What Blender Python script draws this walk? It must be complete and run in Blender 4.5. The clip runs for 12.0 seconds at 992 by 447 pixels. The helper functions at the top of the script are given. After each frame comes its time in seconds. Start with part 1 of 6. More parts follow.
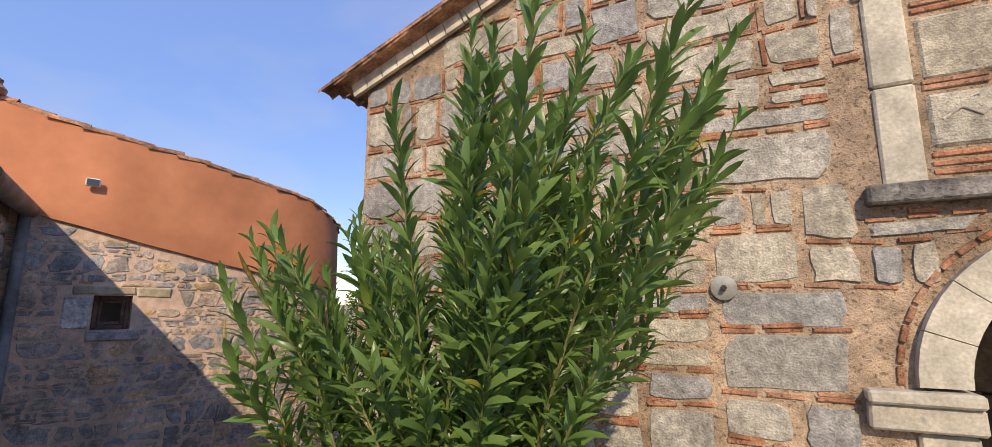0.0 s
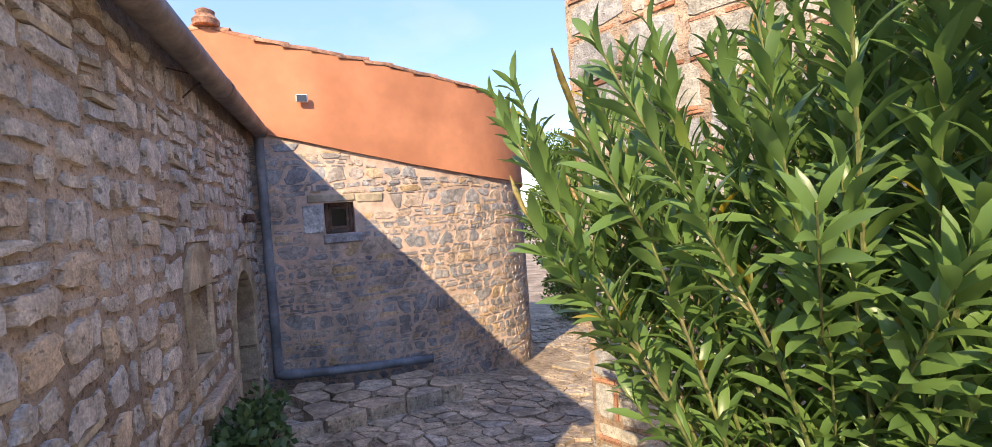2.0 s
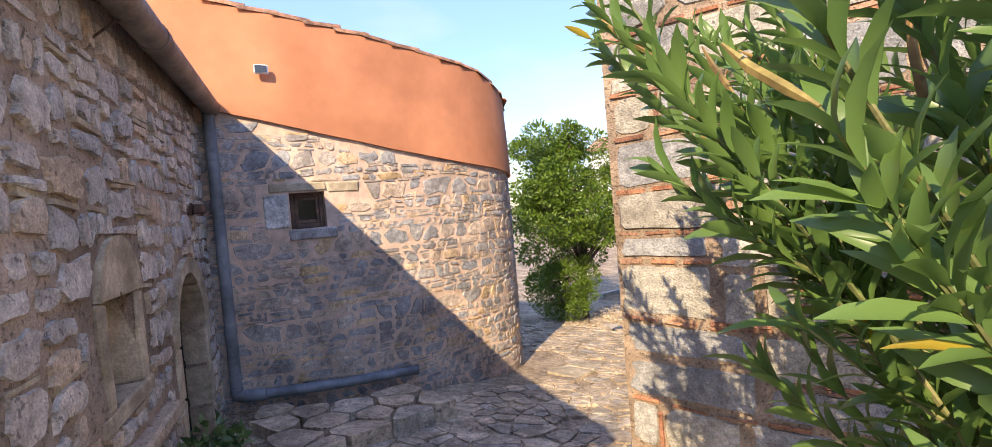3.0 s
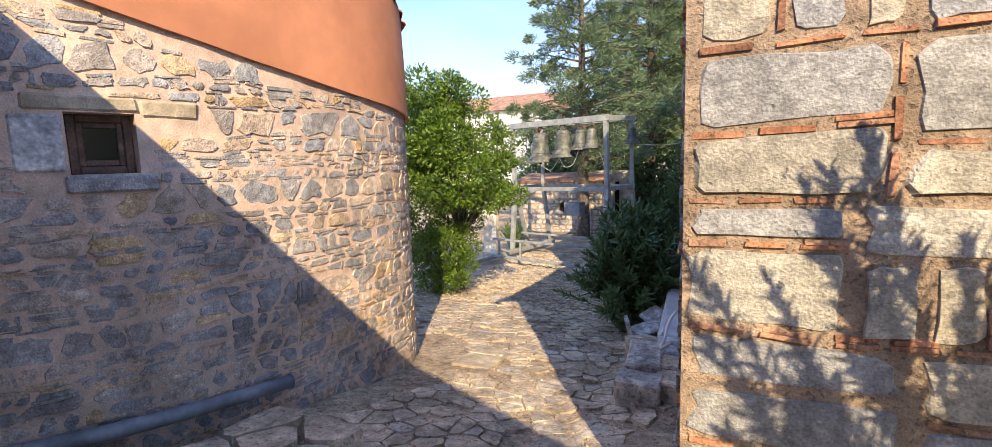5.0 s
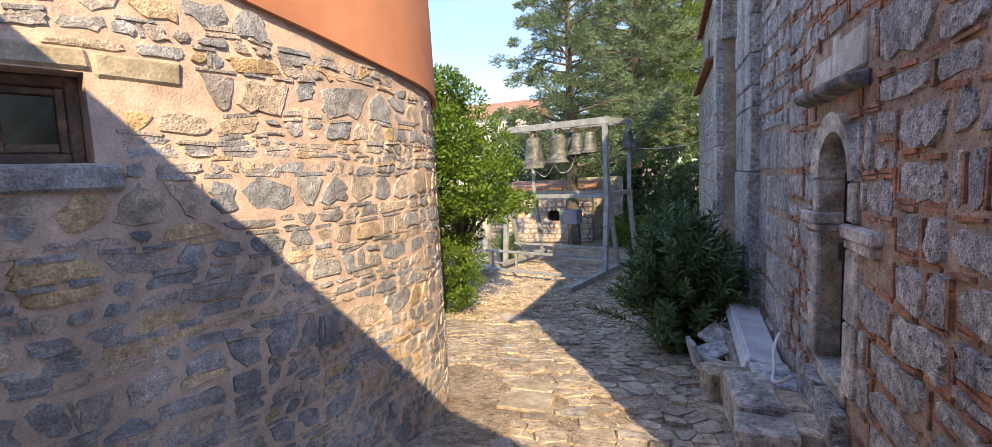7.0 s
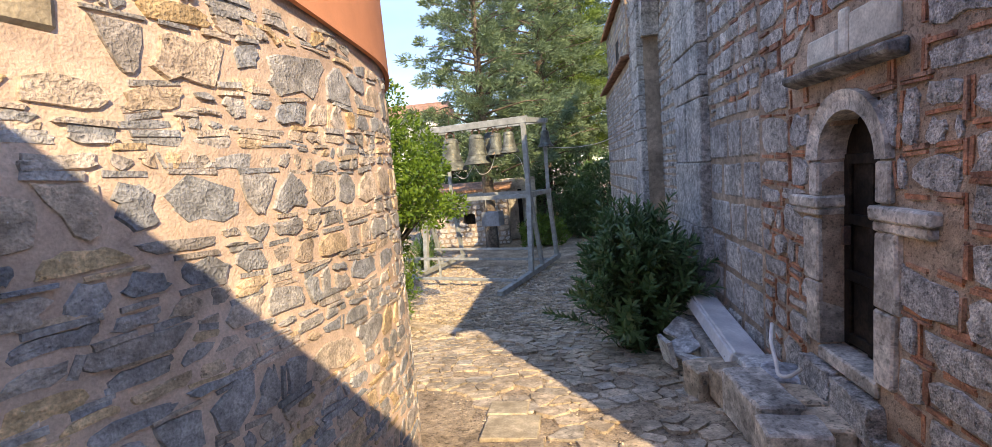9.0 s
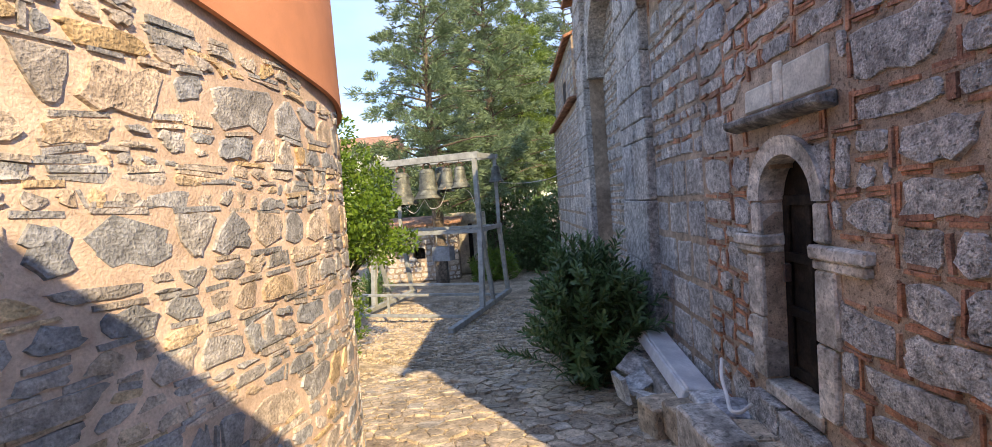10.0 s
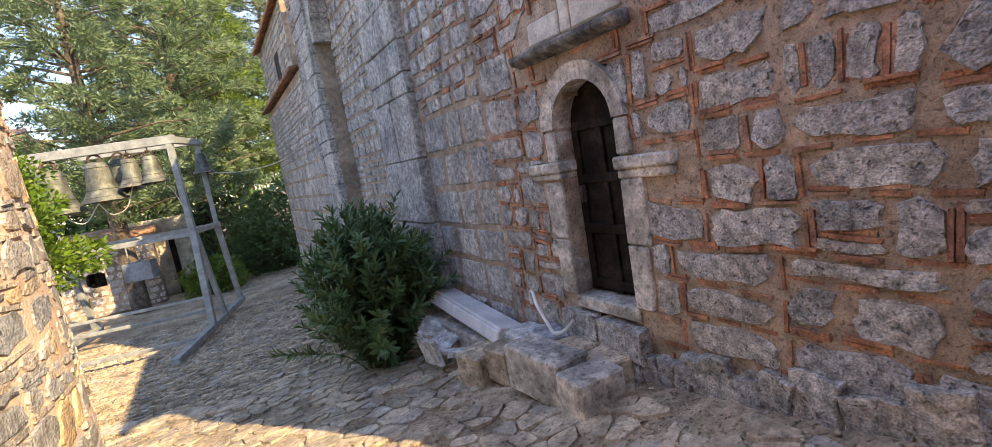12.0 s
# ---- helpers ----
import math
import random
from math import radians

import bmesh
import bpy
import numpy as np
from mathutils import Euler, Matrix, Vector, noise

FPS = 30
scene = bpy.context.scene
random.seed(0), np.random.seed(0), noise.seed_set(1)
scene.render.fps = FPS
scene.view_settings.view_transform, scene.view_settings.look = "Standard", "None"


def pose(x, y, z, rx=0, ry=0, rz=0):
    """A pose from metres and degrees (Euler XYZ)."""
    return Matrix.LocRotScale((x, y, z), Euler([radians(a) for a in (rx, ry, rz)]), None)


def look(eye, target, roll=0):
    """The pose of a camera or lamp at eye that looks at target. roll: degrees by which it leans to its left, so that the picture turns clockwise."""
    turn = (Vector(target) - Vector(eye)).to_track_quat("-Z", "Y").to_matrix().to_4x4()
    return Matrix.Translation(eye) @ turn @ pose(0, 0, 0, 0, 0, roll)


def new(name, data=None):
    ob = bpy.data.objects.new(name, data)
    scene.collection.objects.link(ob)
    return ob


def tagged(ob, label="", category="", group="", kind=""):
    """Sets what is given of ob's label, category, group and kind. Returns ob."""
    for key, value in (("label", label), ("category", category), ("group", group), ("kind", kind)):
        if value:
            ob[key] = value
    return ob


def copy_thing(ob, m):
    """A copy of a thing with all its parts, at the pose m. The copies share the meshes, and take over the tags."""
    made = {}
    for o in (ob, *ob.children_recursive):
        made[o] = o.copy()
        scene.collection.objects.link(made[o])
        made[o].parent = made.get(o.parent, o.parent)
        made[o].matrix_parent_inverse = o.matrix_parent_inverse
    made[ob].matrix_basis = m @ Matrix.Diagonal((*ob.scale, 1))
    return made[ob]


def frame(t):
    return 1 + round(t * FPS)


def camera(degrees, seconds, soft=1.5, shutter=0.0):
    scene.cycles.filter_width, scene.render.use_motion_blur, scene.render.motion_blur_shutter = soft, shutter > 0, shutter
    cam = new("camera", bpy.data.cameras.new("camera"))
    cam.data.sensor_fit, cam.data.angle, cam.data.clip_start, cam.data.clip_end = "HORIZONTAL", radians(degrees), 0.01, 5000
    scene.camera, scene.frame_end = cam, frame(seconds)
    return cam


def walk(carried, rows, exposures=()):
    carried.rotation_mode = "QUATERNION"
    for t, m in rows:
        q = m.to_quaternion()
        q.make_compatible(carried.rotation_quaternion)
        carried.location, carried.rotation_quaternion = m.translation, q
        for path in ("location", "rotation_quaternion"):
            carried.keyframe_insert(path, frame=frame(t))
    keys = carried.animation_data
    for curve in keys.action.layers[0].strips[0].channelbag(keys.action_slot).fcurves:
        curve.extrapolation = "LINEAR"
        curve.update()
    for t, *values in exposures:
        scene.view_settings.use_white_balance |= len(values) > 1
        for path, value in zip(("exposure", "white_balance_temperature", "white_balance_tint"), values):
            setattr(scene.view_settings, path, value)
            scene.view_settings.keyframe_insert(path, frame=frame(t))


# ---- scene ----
cam = camera(91.8, 12.0, soft=0.8)
PATH = [
    (0, (-0.024, -0.027, 2.381), (-0.912, 1.732, 2.721), -0.0),
    (0.5, (-0.108, -0.064, 2.354), (-1.049, 1.677, 2.644), 0.9),
    (0.8, (-0.16, -0.073, 2.309), (-1.211, 1.624, 2.432), 0.6),
    (1, (-0.207, -0.071, 2.305), (-1.335, 1.578, 2.39), -1.6),
    (1.5, (-0.426, -0.01, 2.271), (-1.769, 1.471, 2.328), -3.6),
    (2, (-0.772, 0.165, 2.246), (-2.203, 1.561, 2.196), -4.4),
    (2.5, (-1.129, 0.289, 2.205), (-2.47, 1.771, 2.142), -3.5),
    (3, (-1.461, 0.442, 2.16), (-2.795, 1.931, 2.099), -5.0),
    (3.5, (-1.857, 0.582, 2.071), (-3.015, 2.211, 2.003), -5.2),
    (3.7, (-2.015, 0.617, 2.037), (-3.031, 2.338, 1.947), -5.0),
    (5.3, (-2.927, 1.144, 2.12), (-3.708, 2.966, 1.855), -1.5),
    (5.5, (-3.036, 1.192, 2.111), (-3.804, 3.019, 1.838), -1.2),
    (6, (-3.277, 1.403, 2.09), (-4.034, 3.243, 1.886), -2.9),
    (6.5, (-3.511, 1.512, 2.067), (-4.264, 3.356, 1.884), -3.3),
    (6.7, (-3.658, 1.56, 2.043), (-4.386, 3.412, 1.85), -2.9),
    (8.3, (-4.33, 2.051, 1.942), (-4.732, 3.996, 1.707), -5.6),
    (8.5, (-4.424, 2.053, 1.955), (-4.753, 4.012, 1.721), -5.1),
    (9, (-4.555, 2.07, 1.971), (-4.846, 4.037, 1.757), -4.7),
    (9.5, (-4.581, 2.097, 2.001), (-4.795, 4.082, 1.888), -4.3),
    (10, (-4.603, 2.127, 2.002), (-4.676, 4.124, 1.911), -4.2),
    (10.5, (-4.692, 2.271, 1.979), (-4.468, 4.257, 1.899), -7.8),
    (11, (-4.855, 2.428, 1.95), (-4.22, 4.316, 1.772), -6.9),
    (11.5, (-5.041, 2.51, 1.904), (-4.121, 4.263, 1.622), -6.9),
    (12, (-5.127, 2.716, 1.752), (-4.14, 4.434, 1.479), -9.8),
]
walk(cam, [(t, look(eye, target, roll)) for t, eye, target, roll in PATH],
     [(0, 1.8, 10000, 12), (1, 2.15, 9900, 13), (2, 2.7, 10000, 13), (3.5, 2.75, 10000, 13), (5.5, 2.7, 10200, 10), (9, 2.8, 11200, 10), (10.5, 2.82, 11800, 9), (12, 3.15, 13600, 10)])

# ---- light: late-morning sun over the church front, clear sky ----
SUN = Vector((0.5, -1.0, 0.736)).normalized()
world = bpy.data.worlds.new("sky")
scene.world = world
world.use_nodes = True
wn = world.node_tree.nodes
sky = wn.new("ShaderNodeTexSky")
sky.sky_type, sky.sun_disc = "NISHITA", False
sky.sun_elevation, sky.sun_rotation = math.asin(SUN.z), radians(153.4)
sky.air_density, sky.dust_density, sky.ozone_density = 1.0, 0.05, 2.0
wn["Background"].inputs[1].default_value = 0.15
deep = wn.new("ShaderNodeHueSaturation")
deep.inputs["Saturation"].default_value = 1.35
deep.inputs["Hue"].default_value = 0.511
world.node_tree.links.new(sky.outputs[0], deep.inputs["Color"])
even = wn.new("ShaderNodeMix")
even.data_type = "RGBA"
even.inputs[0].default_value = 0.8
even.inputs[7].default_value = (0.34, 0.66, 1.9, 1)
world.node_tree.links.new(deep.outputs[0], even.inputs[6])
# thin high cloud drawn out over the whole sky
where, stretch, wisp, veil, cloud = (wn.new("ShaderNode" + k) for k in ("TexCoord", "Mapping", "TexNoise", "MapRange", "Mix"))
stretch.inputs["Scale"].default_value = (1.0, 1.6, 3.0)
wisp.inputs["Scale"].default_value, wisp.inputs["Detail"].default_value = 1.6, 6.0
veil.inputs[1].default_value, veil.inputs[2].default_value, veil.inputs[4].default_value = 0.46, 0.78, 0.45
cloud.data_type = "RGBA"
cloud.inputs[7].default_value = (1.15, 1.35, 1.9, 1)
for a, b in ((where.outputs["Generated"], stretch.inputs["Vector"]), (stretch.outputs[0], wisp.inputs["Vector"]), (wisp.outputs["Fac"], veil.inputs[0]),
             (veil.outputs[0], cloud.inputs[0]), (even.outputs[2], cloud.inputs[6]), (cloud.outputs[2], wn["Background"].inputs[0])):
    world.node_tree.links.new(a, b)
sun = new("sun", bpy.data.lights.new("sun", "SUN"))
sun.data.energy, sun.data.angle, sun.data.color = 1.02, radians(0.55), (1.0, 0.96, 0.89)
sun.matrix_world = look(SUN * 30, (0, 0, 0))

rng = random.Random(7)


# ---- materials ----
def nodes_of(name):
    m = bpy.data.materials.new(name)
    m.use_nodes = True
    nt = m.node_tree
    return m, nt.nodes, nt.links, nt.nodes["Principled BSDF"]


def ramp(n, stops):
    r = n.new("ShaderNodeValToRGB")
    e = r.color_ramp.elements
    while len(e) < len(stops):
        e.new(0.5)
    for el, (pos, col) in zip(e, stops):
        el.position, el.color = pos, (*col, 1)
    return r


def surface(name, stops, rough=0.9, grain=60.0, grain_amount=0.35, patch=3.0, patch_amount=0.35, bump=0.4, bump_size=0.01, metal=0.0,
            spots=None, vary="piece", coarse=12.0, pits=None):
    """A weathered surface: its colour picked per piece or by broad patches, with grain, stains and relief in metres."""
    m, n, l, b = nodes_of(name)
    pos = n.new("ShaderNodeNewGeometry")
    def noise_at(scale, detail=4.0):
        t = n.new("ShaderNodeTexNoise")
        t.inputs["Scale"].default_value, t.inputs["Detail"].default_value = scale, detail
        l.new(pos.outputs["Position"], t.inputs["Vector"])
        return t.outputs["Fac"]
    broad, fine, mid = noise_at(patch), noise_at(grain, 6.0), noise_at(coarse, 5.0)
    r = ramp(n, stops)
    if vary == "piece":
        info = n.new("ShaderNodeObjectInfo")
        add = n.new("ShaderNodeMath")
        add.operation = "ADD"
        l.new(info.outputs["Random"], add.inputs[0])
        l.new(pos.outputs["Random Per Island"], add.inputs[1])
        fr = n.new("ShaderNodeMath")
        fr.operation = "FRACT"
        l.new(add.outputs[0], fr.inputs[0])
        l.new(fr.outputs[0], r.inputs[0])
    else:
        st = n.new("ShaderNodeMapRange")
        st.inputs[1].default_value, st.inputs[2].default_value = 0.3, 0.7
        l.new(broad, st.inputs[0])
        l.new(st.outputs[0], r.inputs[0])
    col = r.outputs[0]
    for fac, amount, lo, hi in ((broad, patch_amount, 0.35, 0.68), (mid, grain_amount, 0.35, 0.7), (fine, grain_amount, 0.3, 0.7)):
        rng_node = n.new("ShaderNodeMapRange")
        rng_node.inputs[1].default_value, rng_node.inputs[2].default_value = lo, hi
        rng_node.inputs[3].default_value, rng_node.inputs[4].default_value = 1 - amount, 1 + amount * 0.85
        l.new(fac, rng_node.inputs[0])
        mul = n.new("ShaderNodeVectorMath")
        mul.operation = "SCALE"
        l.new(col, mul.inputs[0])
        l.new(rng_node.outputs[0], mul.inputs["Scale"])
        col = mul.outputs[0]
    if pits:
        pit = noise_at(pits[0], 3.0)
        deep_pit = n.new("ShaderNodeMapRange")
        deep_pit.inputs[1].default_value, deep_pit.inputs[2].default_value = pits[1], pits[1] + 0.07
        deep_pit.inputs[3].default_value, deep_pit.inputs[4].default_value = 1.0, 0.5
        l.new(pit, deep_pit.inputs[0])
        dark = n.new("ShaderNodeVectorMath")
        dark.operation = "SCALE"
        l.new(col, dark.inputs[0])
        l.new(deep_pit.outputs[0], dark.inputs["Scale"])
        col = dark.outputs[0]
    if spots:
        scale, threshold, tint = spots
        sp = noise_at(scale, 8.0)
        edge = n.new("ShaderNodeMapRange")
        edge.inputs[1].default_value, edge.inputs[2].default_value = threshold, threshold + 0.06
        l.new(sp, edge.inputs[0])
        mix = n.new("ShaderNodeMix")
        mix.data_type = "RGBA"
        l.new(edge.outputs[0], mix.inputs[0])
        l.new(col, mix.inputs[6])
        mix.inputs[7].default_value = (*tint, 1)
        col = mix.outputs[2]
    l.new(col, b.inputs["Base Color"])
    b.inputs["Roughness"].default_value, b.inputs["Metallic"].default_value = rough, metal
    if bump:
        both = n.new("ShaderNodeMath")
        both.operation = "ADD"
        l.new(fine, both.inputs[0])
        l.new(mid, both.inputs[1])
        if pits:
            hollow = n.new("ShaderNodeMath")
            hollow.operation = "ADD"
            l.new(both.outputs[0], hollow.inputs[0])
            l.new(deep_pit.outputs[0], hollow.inputs[1])
            both = hollow
        bp = n.new("ShaderNodeBump")
        bp.inputs["Strength"].default_value, bp.inputs["Distance"].default_value = bump, bump_size
        l.new(both.outputs[0], bp.inputs["Height"])
        l.new(bp.outputs[0], b.inputs["Normal"])
    return m


def leaf_surface(name, stops, rough=0.45, back=0.25):
    m, n, l, b = nodes_of(name)
    info, geo = n.new("ShaderNodeObjectInfo"), n.new("ShaderNodeNewGeometry")
    add, fr = n.new("ShaderNodeMath"), n.new("ShaderNodeMath")
    add.operation, fr.operation = "ADD", "FRACT"
    l.new(info.outputs["Random"], add.inputs[0])
    l.new(geo.outputs["Random Per Island"], add.inputs[1])
    l.new(add.outputs[0], fr.inputs[0])
    r = ramp(n, stops)
    l.new(fr.outputs[0], r.inputs[0])
    l.new(r.outputs[0], b.inputs["Base Color"])
    b.inputs["Roughness"].default_value = rough
    tr = n.new("ShaderNodeBsdfTranslucent")
    l.new(r.outputs[0], tr.inputs[0])
    mix = n.new("ShaderNodeMixShader")
    mix.inputs[0].default_value = back
    l.new(b.outputs[0], mix.inputs[1])
    l.new(tr.outputs[0], mix.inputs[2])
    l.new(mix.outputs[0], n["Material Output"].inputs[0])
    return m


RUBBLE = surface("rubble_stone", [(0, (0.60, 0.47, 0.37)), (0.16, (0.34, 0.34, 0.345)), (0.3, (0.64, 0.50, 0.39)), (0.44, (0.30, 0.305, 0.32)), (0.58, (0.44, 0.40, 0.37)), (0.72, (0.38, 0.38, 0.385)), (0.84, (0.62, 0.48, 0.38)), (0.95, (0.66, 0.45, 0.25)), (1, (0.60, 0.47, 0.37))],
                 grain=90, grain_amount=0.32, coarse=22, bump=0.7, bump_size=0.014, spots=(45, 0.68, (0.55, 0.53, 0.50)), pits=(30, 0.68))
PINK_MORTAR = surface("pink_lime_mortar", [(0, (0.62, 0.44, 0.34)), (1, (0.70, 0.51, 0.40))], vary="patch", grain=90, bump=0.45, bump_size=0.012, patch=1.5, patch_amount=0.15, grain_amount=0.15)
LEFT_MORTAR = surface("brown_lime_mortar", [(0, (0.34, 0.25, 0.185)), (1, (0.46, 0.35, 0.265))], vary="patch", grain=80, bump=0.8, bump_size=0.015, patch=1.2, patch_amount=0.25, grain_amount=0.2, pits=(40, 0.58))
LEFT_STONE = surface("weathered_grey_stone", [(0, (0.62, 0.55, 0.47)), (0.25, (0.48, 0.455, 0.43)), (0.5, (0.68, 0.60, 0.51)), (0.75, (0.54, 0.49, 0.44)), (0.92, (0.63, 0.47, 0.33)), (1, (0.62, 0.55, 0.47))],
                     grain=80, grain_amount=0.28, patch_amount=0.2, coarse=16, bump=0.6, bump_size=0.015, spots=(30, 0.66, (0.55, 0.52, 0.48)), pits=(28, 0.62))
CHURCH_MORTAR = surface("red_earth_mortar", [(0, (0.40, 0.285, 0.20)), (1, (0.49, 0.36, 0.26))], vary="patch", grain=110, bump=0.9, bump_size=0.012, patch=1.5, patch_amount=0.2, grain_amount=0.25, pits=(55, 0.58))
FRONT_STONE = surface("pale_limestone", [(0, (0.47, 0.43, 0.355)), (0.22, (0.50, 0.46, 0.38)), (0.34, (0.33, 0.33, 0.33)), (0.5, (0.38, 0.38, 0.37)), (0.6, (0.49, 0.44, 0.345)), (0.76, (0.30, 0.31, 0.32)), (0.92, (0.48, 0.42, 0.32)), (1, (0.47, 0.43, 0.355))],
                      grain=90, grain_amount=0.28, coarse=20, bump=0.7, bump_size=0.014, patch_amount=0.25, spots=(25, 0.66, (0.50, 0.48, 0.43)), pits=(26, 0.67))
SIDE_STONE = surface("grey_limestone", [(0, (0.54, 0.495, 0.44)), (0.3, (0.42, 0.40, 0.38)), (0.55, (0.60, 0.545, 0.48)), (0.8, (0.46, 0.44, 0.41)), (1, (0.54, 0.495, 0.44))],
                     grain=85, grain_amount=0.42, bump=1.0, bump_size=0.02, patch_amount=0.3, coarse=20, spots=(26, 0.64, (0.56, 0.54, 0.50)), pits=(30, 0.60))
BRICK = surface("terracotta_brick", [(0, (0.42, 0.17, 0.09)), (0.4, (0.50, 0.23, 0.13)), (0.7, (0.36, 0.16, 0.10)), (1, (0.46, 0.26, 0.17))], grain=90, bump=0.6, spots=(60, 0.66, (0.48, 0.36, 0.28)), pits=(50, 0.6))
DRESSED = surface("dressed_limestone", [(0, (0.52, 0.48, 0.40)), (1, (0.60, 0.56, 0.47))], vary="patch", grain=60, grain_amount=0.18, bump=0.45, bump_size=0.008, patch=2, patch_amount=0.2, spots=(14, 0.68, (0.34, 0.33, 0.31)))
DRESSED_GREY = surface("weathered_dressed_stone", [(0, (0.449, 0.408, 0.353)), (1, (0.599, 0.540, 0.467))], vary="patch", grain=60, grain_amount=0.3, bump=0.6, bump_size=0.01, patch=3, patch_amount=0.3, spots=(18, 0.66, (0.24, 0.23, 0.22)), pits=(30, 0.58))
LEDGE = surface("blackened_stone", [(0, (0.13, 0.125, 0.12)), (1, (0.26, 0.25, 0.235))], vary="patch", grain=60, grain_amount=0.35, bump=0.8, bump_size=0.012, patch=9, patch_amount=0.4, pits=(30, 0.58))
BUFF = surface("buff_sandstone_trim", [(0, (0.44, 0.35, 0.24)), (1, (0.52, 0.43, 0.31))], vary="patch", grain=70, grain_amount=0.2, bump=0.5, patch=3, patch_amount=0.2)
RENDER = surface("orange_lime_render", [(0, (0.56, 0.215, 0.112)), (1, (0.61, 0.245, 0.132))], vary="patch", rough=0.95, grain=140, grain_amount=0.05, patch=1.3, patch_amount=0.14, bump=0.15, bump_size=0.006, coarse=8)
TILE = surface("terracotta_roof_tile", [(0, (0.42, 0.18, 0.10)), (0.5, (0.50, 0.26, 0.16)), (0.8, (0.34, 0.17, 0.11)), (1, (0.45, 0.24, 0.16))], grain=50, bump=0.4, spots=(20, 0.64, (0.30, 0.25, 0.20)))
FLAG = surface("worn_paving_stone", [(0, (0.514, 0.394, 0.278)), (0.35, (0.578, 0.452, 0.326)), (0.6, (0.473, 0.362, 0.257)), (0.85, (0.483, 0.420, 0.347)), (1, (0.536, 0.420, 0.294))],
               grain=50, grain_amount=0.25, bump=0.7, bump_size=0.012, spots=(16, 0.66, (0.26, 0.22, 0.17)), rough=0.85, pits=(28, 0.60))
EARTH = surface("trodden_earth", [(0, (0.388, 0.279, 0.188)), (1, (0.524, 0.399, 0.279))], vary="patch", grain=60, grain_amount=0.3, patch=1.5, patch_amount=0.25, bump=1.0, bump_size=0.02, spots=(22, 0.66, (0.45, 0.38, 0.29)), pits=(26, 0.58))
MARBLE = surface("white_marble", [(0, (0.66, 0.66, 0.66)), (1, (0.74, 0.73, 0.71))], vary="patch", rough=0.5, grain=40, grain_amount=0.08, patch=3, patch_amount=0.12, bump=0.1, coarse=9)
SLATE = surface("broken_grey_slab", [(0, (0.42, 0.42, 0.41)), (0.5, (0.52, 0.51, 0.47)), (1, (0.40, 0.41, 0.43))], grain=40, bump=0.3)
PVC = surface("grey_plastic_pipe", [(0, (0.16, 0.185, 0.21)), (1, (0.20, 0.225, 0.25))], vary="patch", rough=0.5, grain=30, grain_amount=0.1, bump=0.05)
GUTTER = surface("dull_brown_gutter", [(0, (0.15, 0.12, 0.10)), (1, (0.22, 0.185, 0.155))], vary="patch", rough=0.6, grain=40, grain_amount=0.15, bump=0.15, patch=4)
STEEL = surface("grey_painted_steel", [(0, (0.27, 0.28, 0.265)), (1, (0.34, 0.35, 0.33))], vary="patch", rough=0.5, grain=40, grain_amount=0.1, patch=5, patch_amount=0.15, bump=0.1, spots=(12, 0.7, (0.28, 0.19, 0.12)))
BRONZE = surface("weathered_bronze", [(0, (0.12, 0.125, 0.105)), (1, (0.18, 0.185, 0.15))], vary="patch", rough=0.6, metal=0.3, grain=40, grain_amount=0.2, patch=5, bump=0.15, spots=(9, 0.64, (0.36, 0.22, 0.12)))
IRON = surface("rusty_iron", [(0, (0.05, 0.035, 0.03)), (1, (0.13, 0.07, 0.05))], vary="patch", rough=0.8, grain=80, bump=0.3)
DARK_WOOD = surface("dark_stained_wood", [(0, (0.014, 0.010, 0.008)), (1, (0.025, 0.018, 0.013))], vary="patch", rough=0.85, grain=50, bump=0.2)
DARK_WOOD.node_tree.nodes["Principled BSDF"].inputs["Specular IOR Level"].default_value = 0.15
BROWN_WOOD = surface("brown_window_wood", [(0, (0.14, 0.075, 0.05)), (1, (0.19, 0.105, 0.07))], vary="patch", rough=0.6, grain=60, bump=0.2)
BARK = surface("brown_bark", [(0, (0.11, 0.08, 0.06)), (1, (0.18, 0.14, 0.105))], vary="patch", rough=0.95, grain=40, grain_amount=0.35, bump=1.0, bump_size=0.03)
STEM = surface("green_brown_stem", [(0, (0.15, 0.21, 0.05)), (1, (0.17, 0.15, 0.07))], vary="patch", rough=0.7, grain=60, bump=0.2)
POD = surface("seed_pod", [(0, (0.23, 0.20, 0.06)), (1, (0.30, 0.17, 0.07))], rough=0.6, grain=60, bump=0.2)
WHITE_PAINT = surface("white_paint", [(0, (0.70, 0.70, 0.68)), (1, (0.78, 0.78, 0.76))], vary="patch", rough=0.5, grain=40, grain_amount=0.05, bump=0.05)
PLASTER = surface("cream_plaster", [(0, (0.55, 0.48, 0.38)), (1, (0.64, 0.57, 0.47))], vary="patch", rough=0.9, grain=50, grain_amount=0.1, bump=0.2)
CABLE = surface("pale_cable", [(0, (0.62, 0.60, 0.56)), (1, (0.70, 0.68, 0.64))], vary="patch", rough=0.5, grain=30, grain_amount=0.05, bump=0.0)
# near-black colour that stands in for the lack of light indoors
DARK_ROOM = surface("unlit_interior", [(0, (0.03, 0.028, 0.026)), (1, (0.045, 0.04, 0.036))], vary="patch", rough=1.0, bump=0.0)
OLEANDER = leaf_surface("oleander_leaf", [(0, (0.130, 0.245, 0.070)), (0.4, (0.172, 0.300, 0.088)), (0.75, (0.112, 0.212, 0.066)), (0.988, (0.185, 0.310, 0.085)), (0.995, (0.520, 0.400, 0.060)), (1, (0.480, 0.340, 0.060))], rough=0.34, back=0.38)
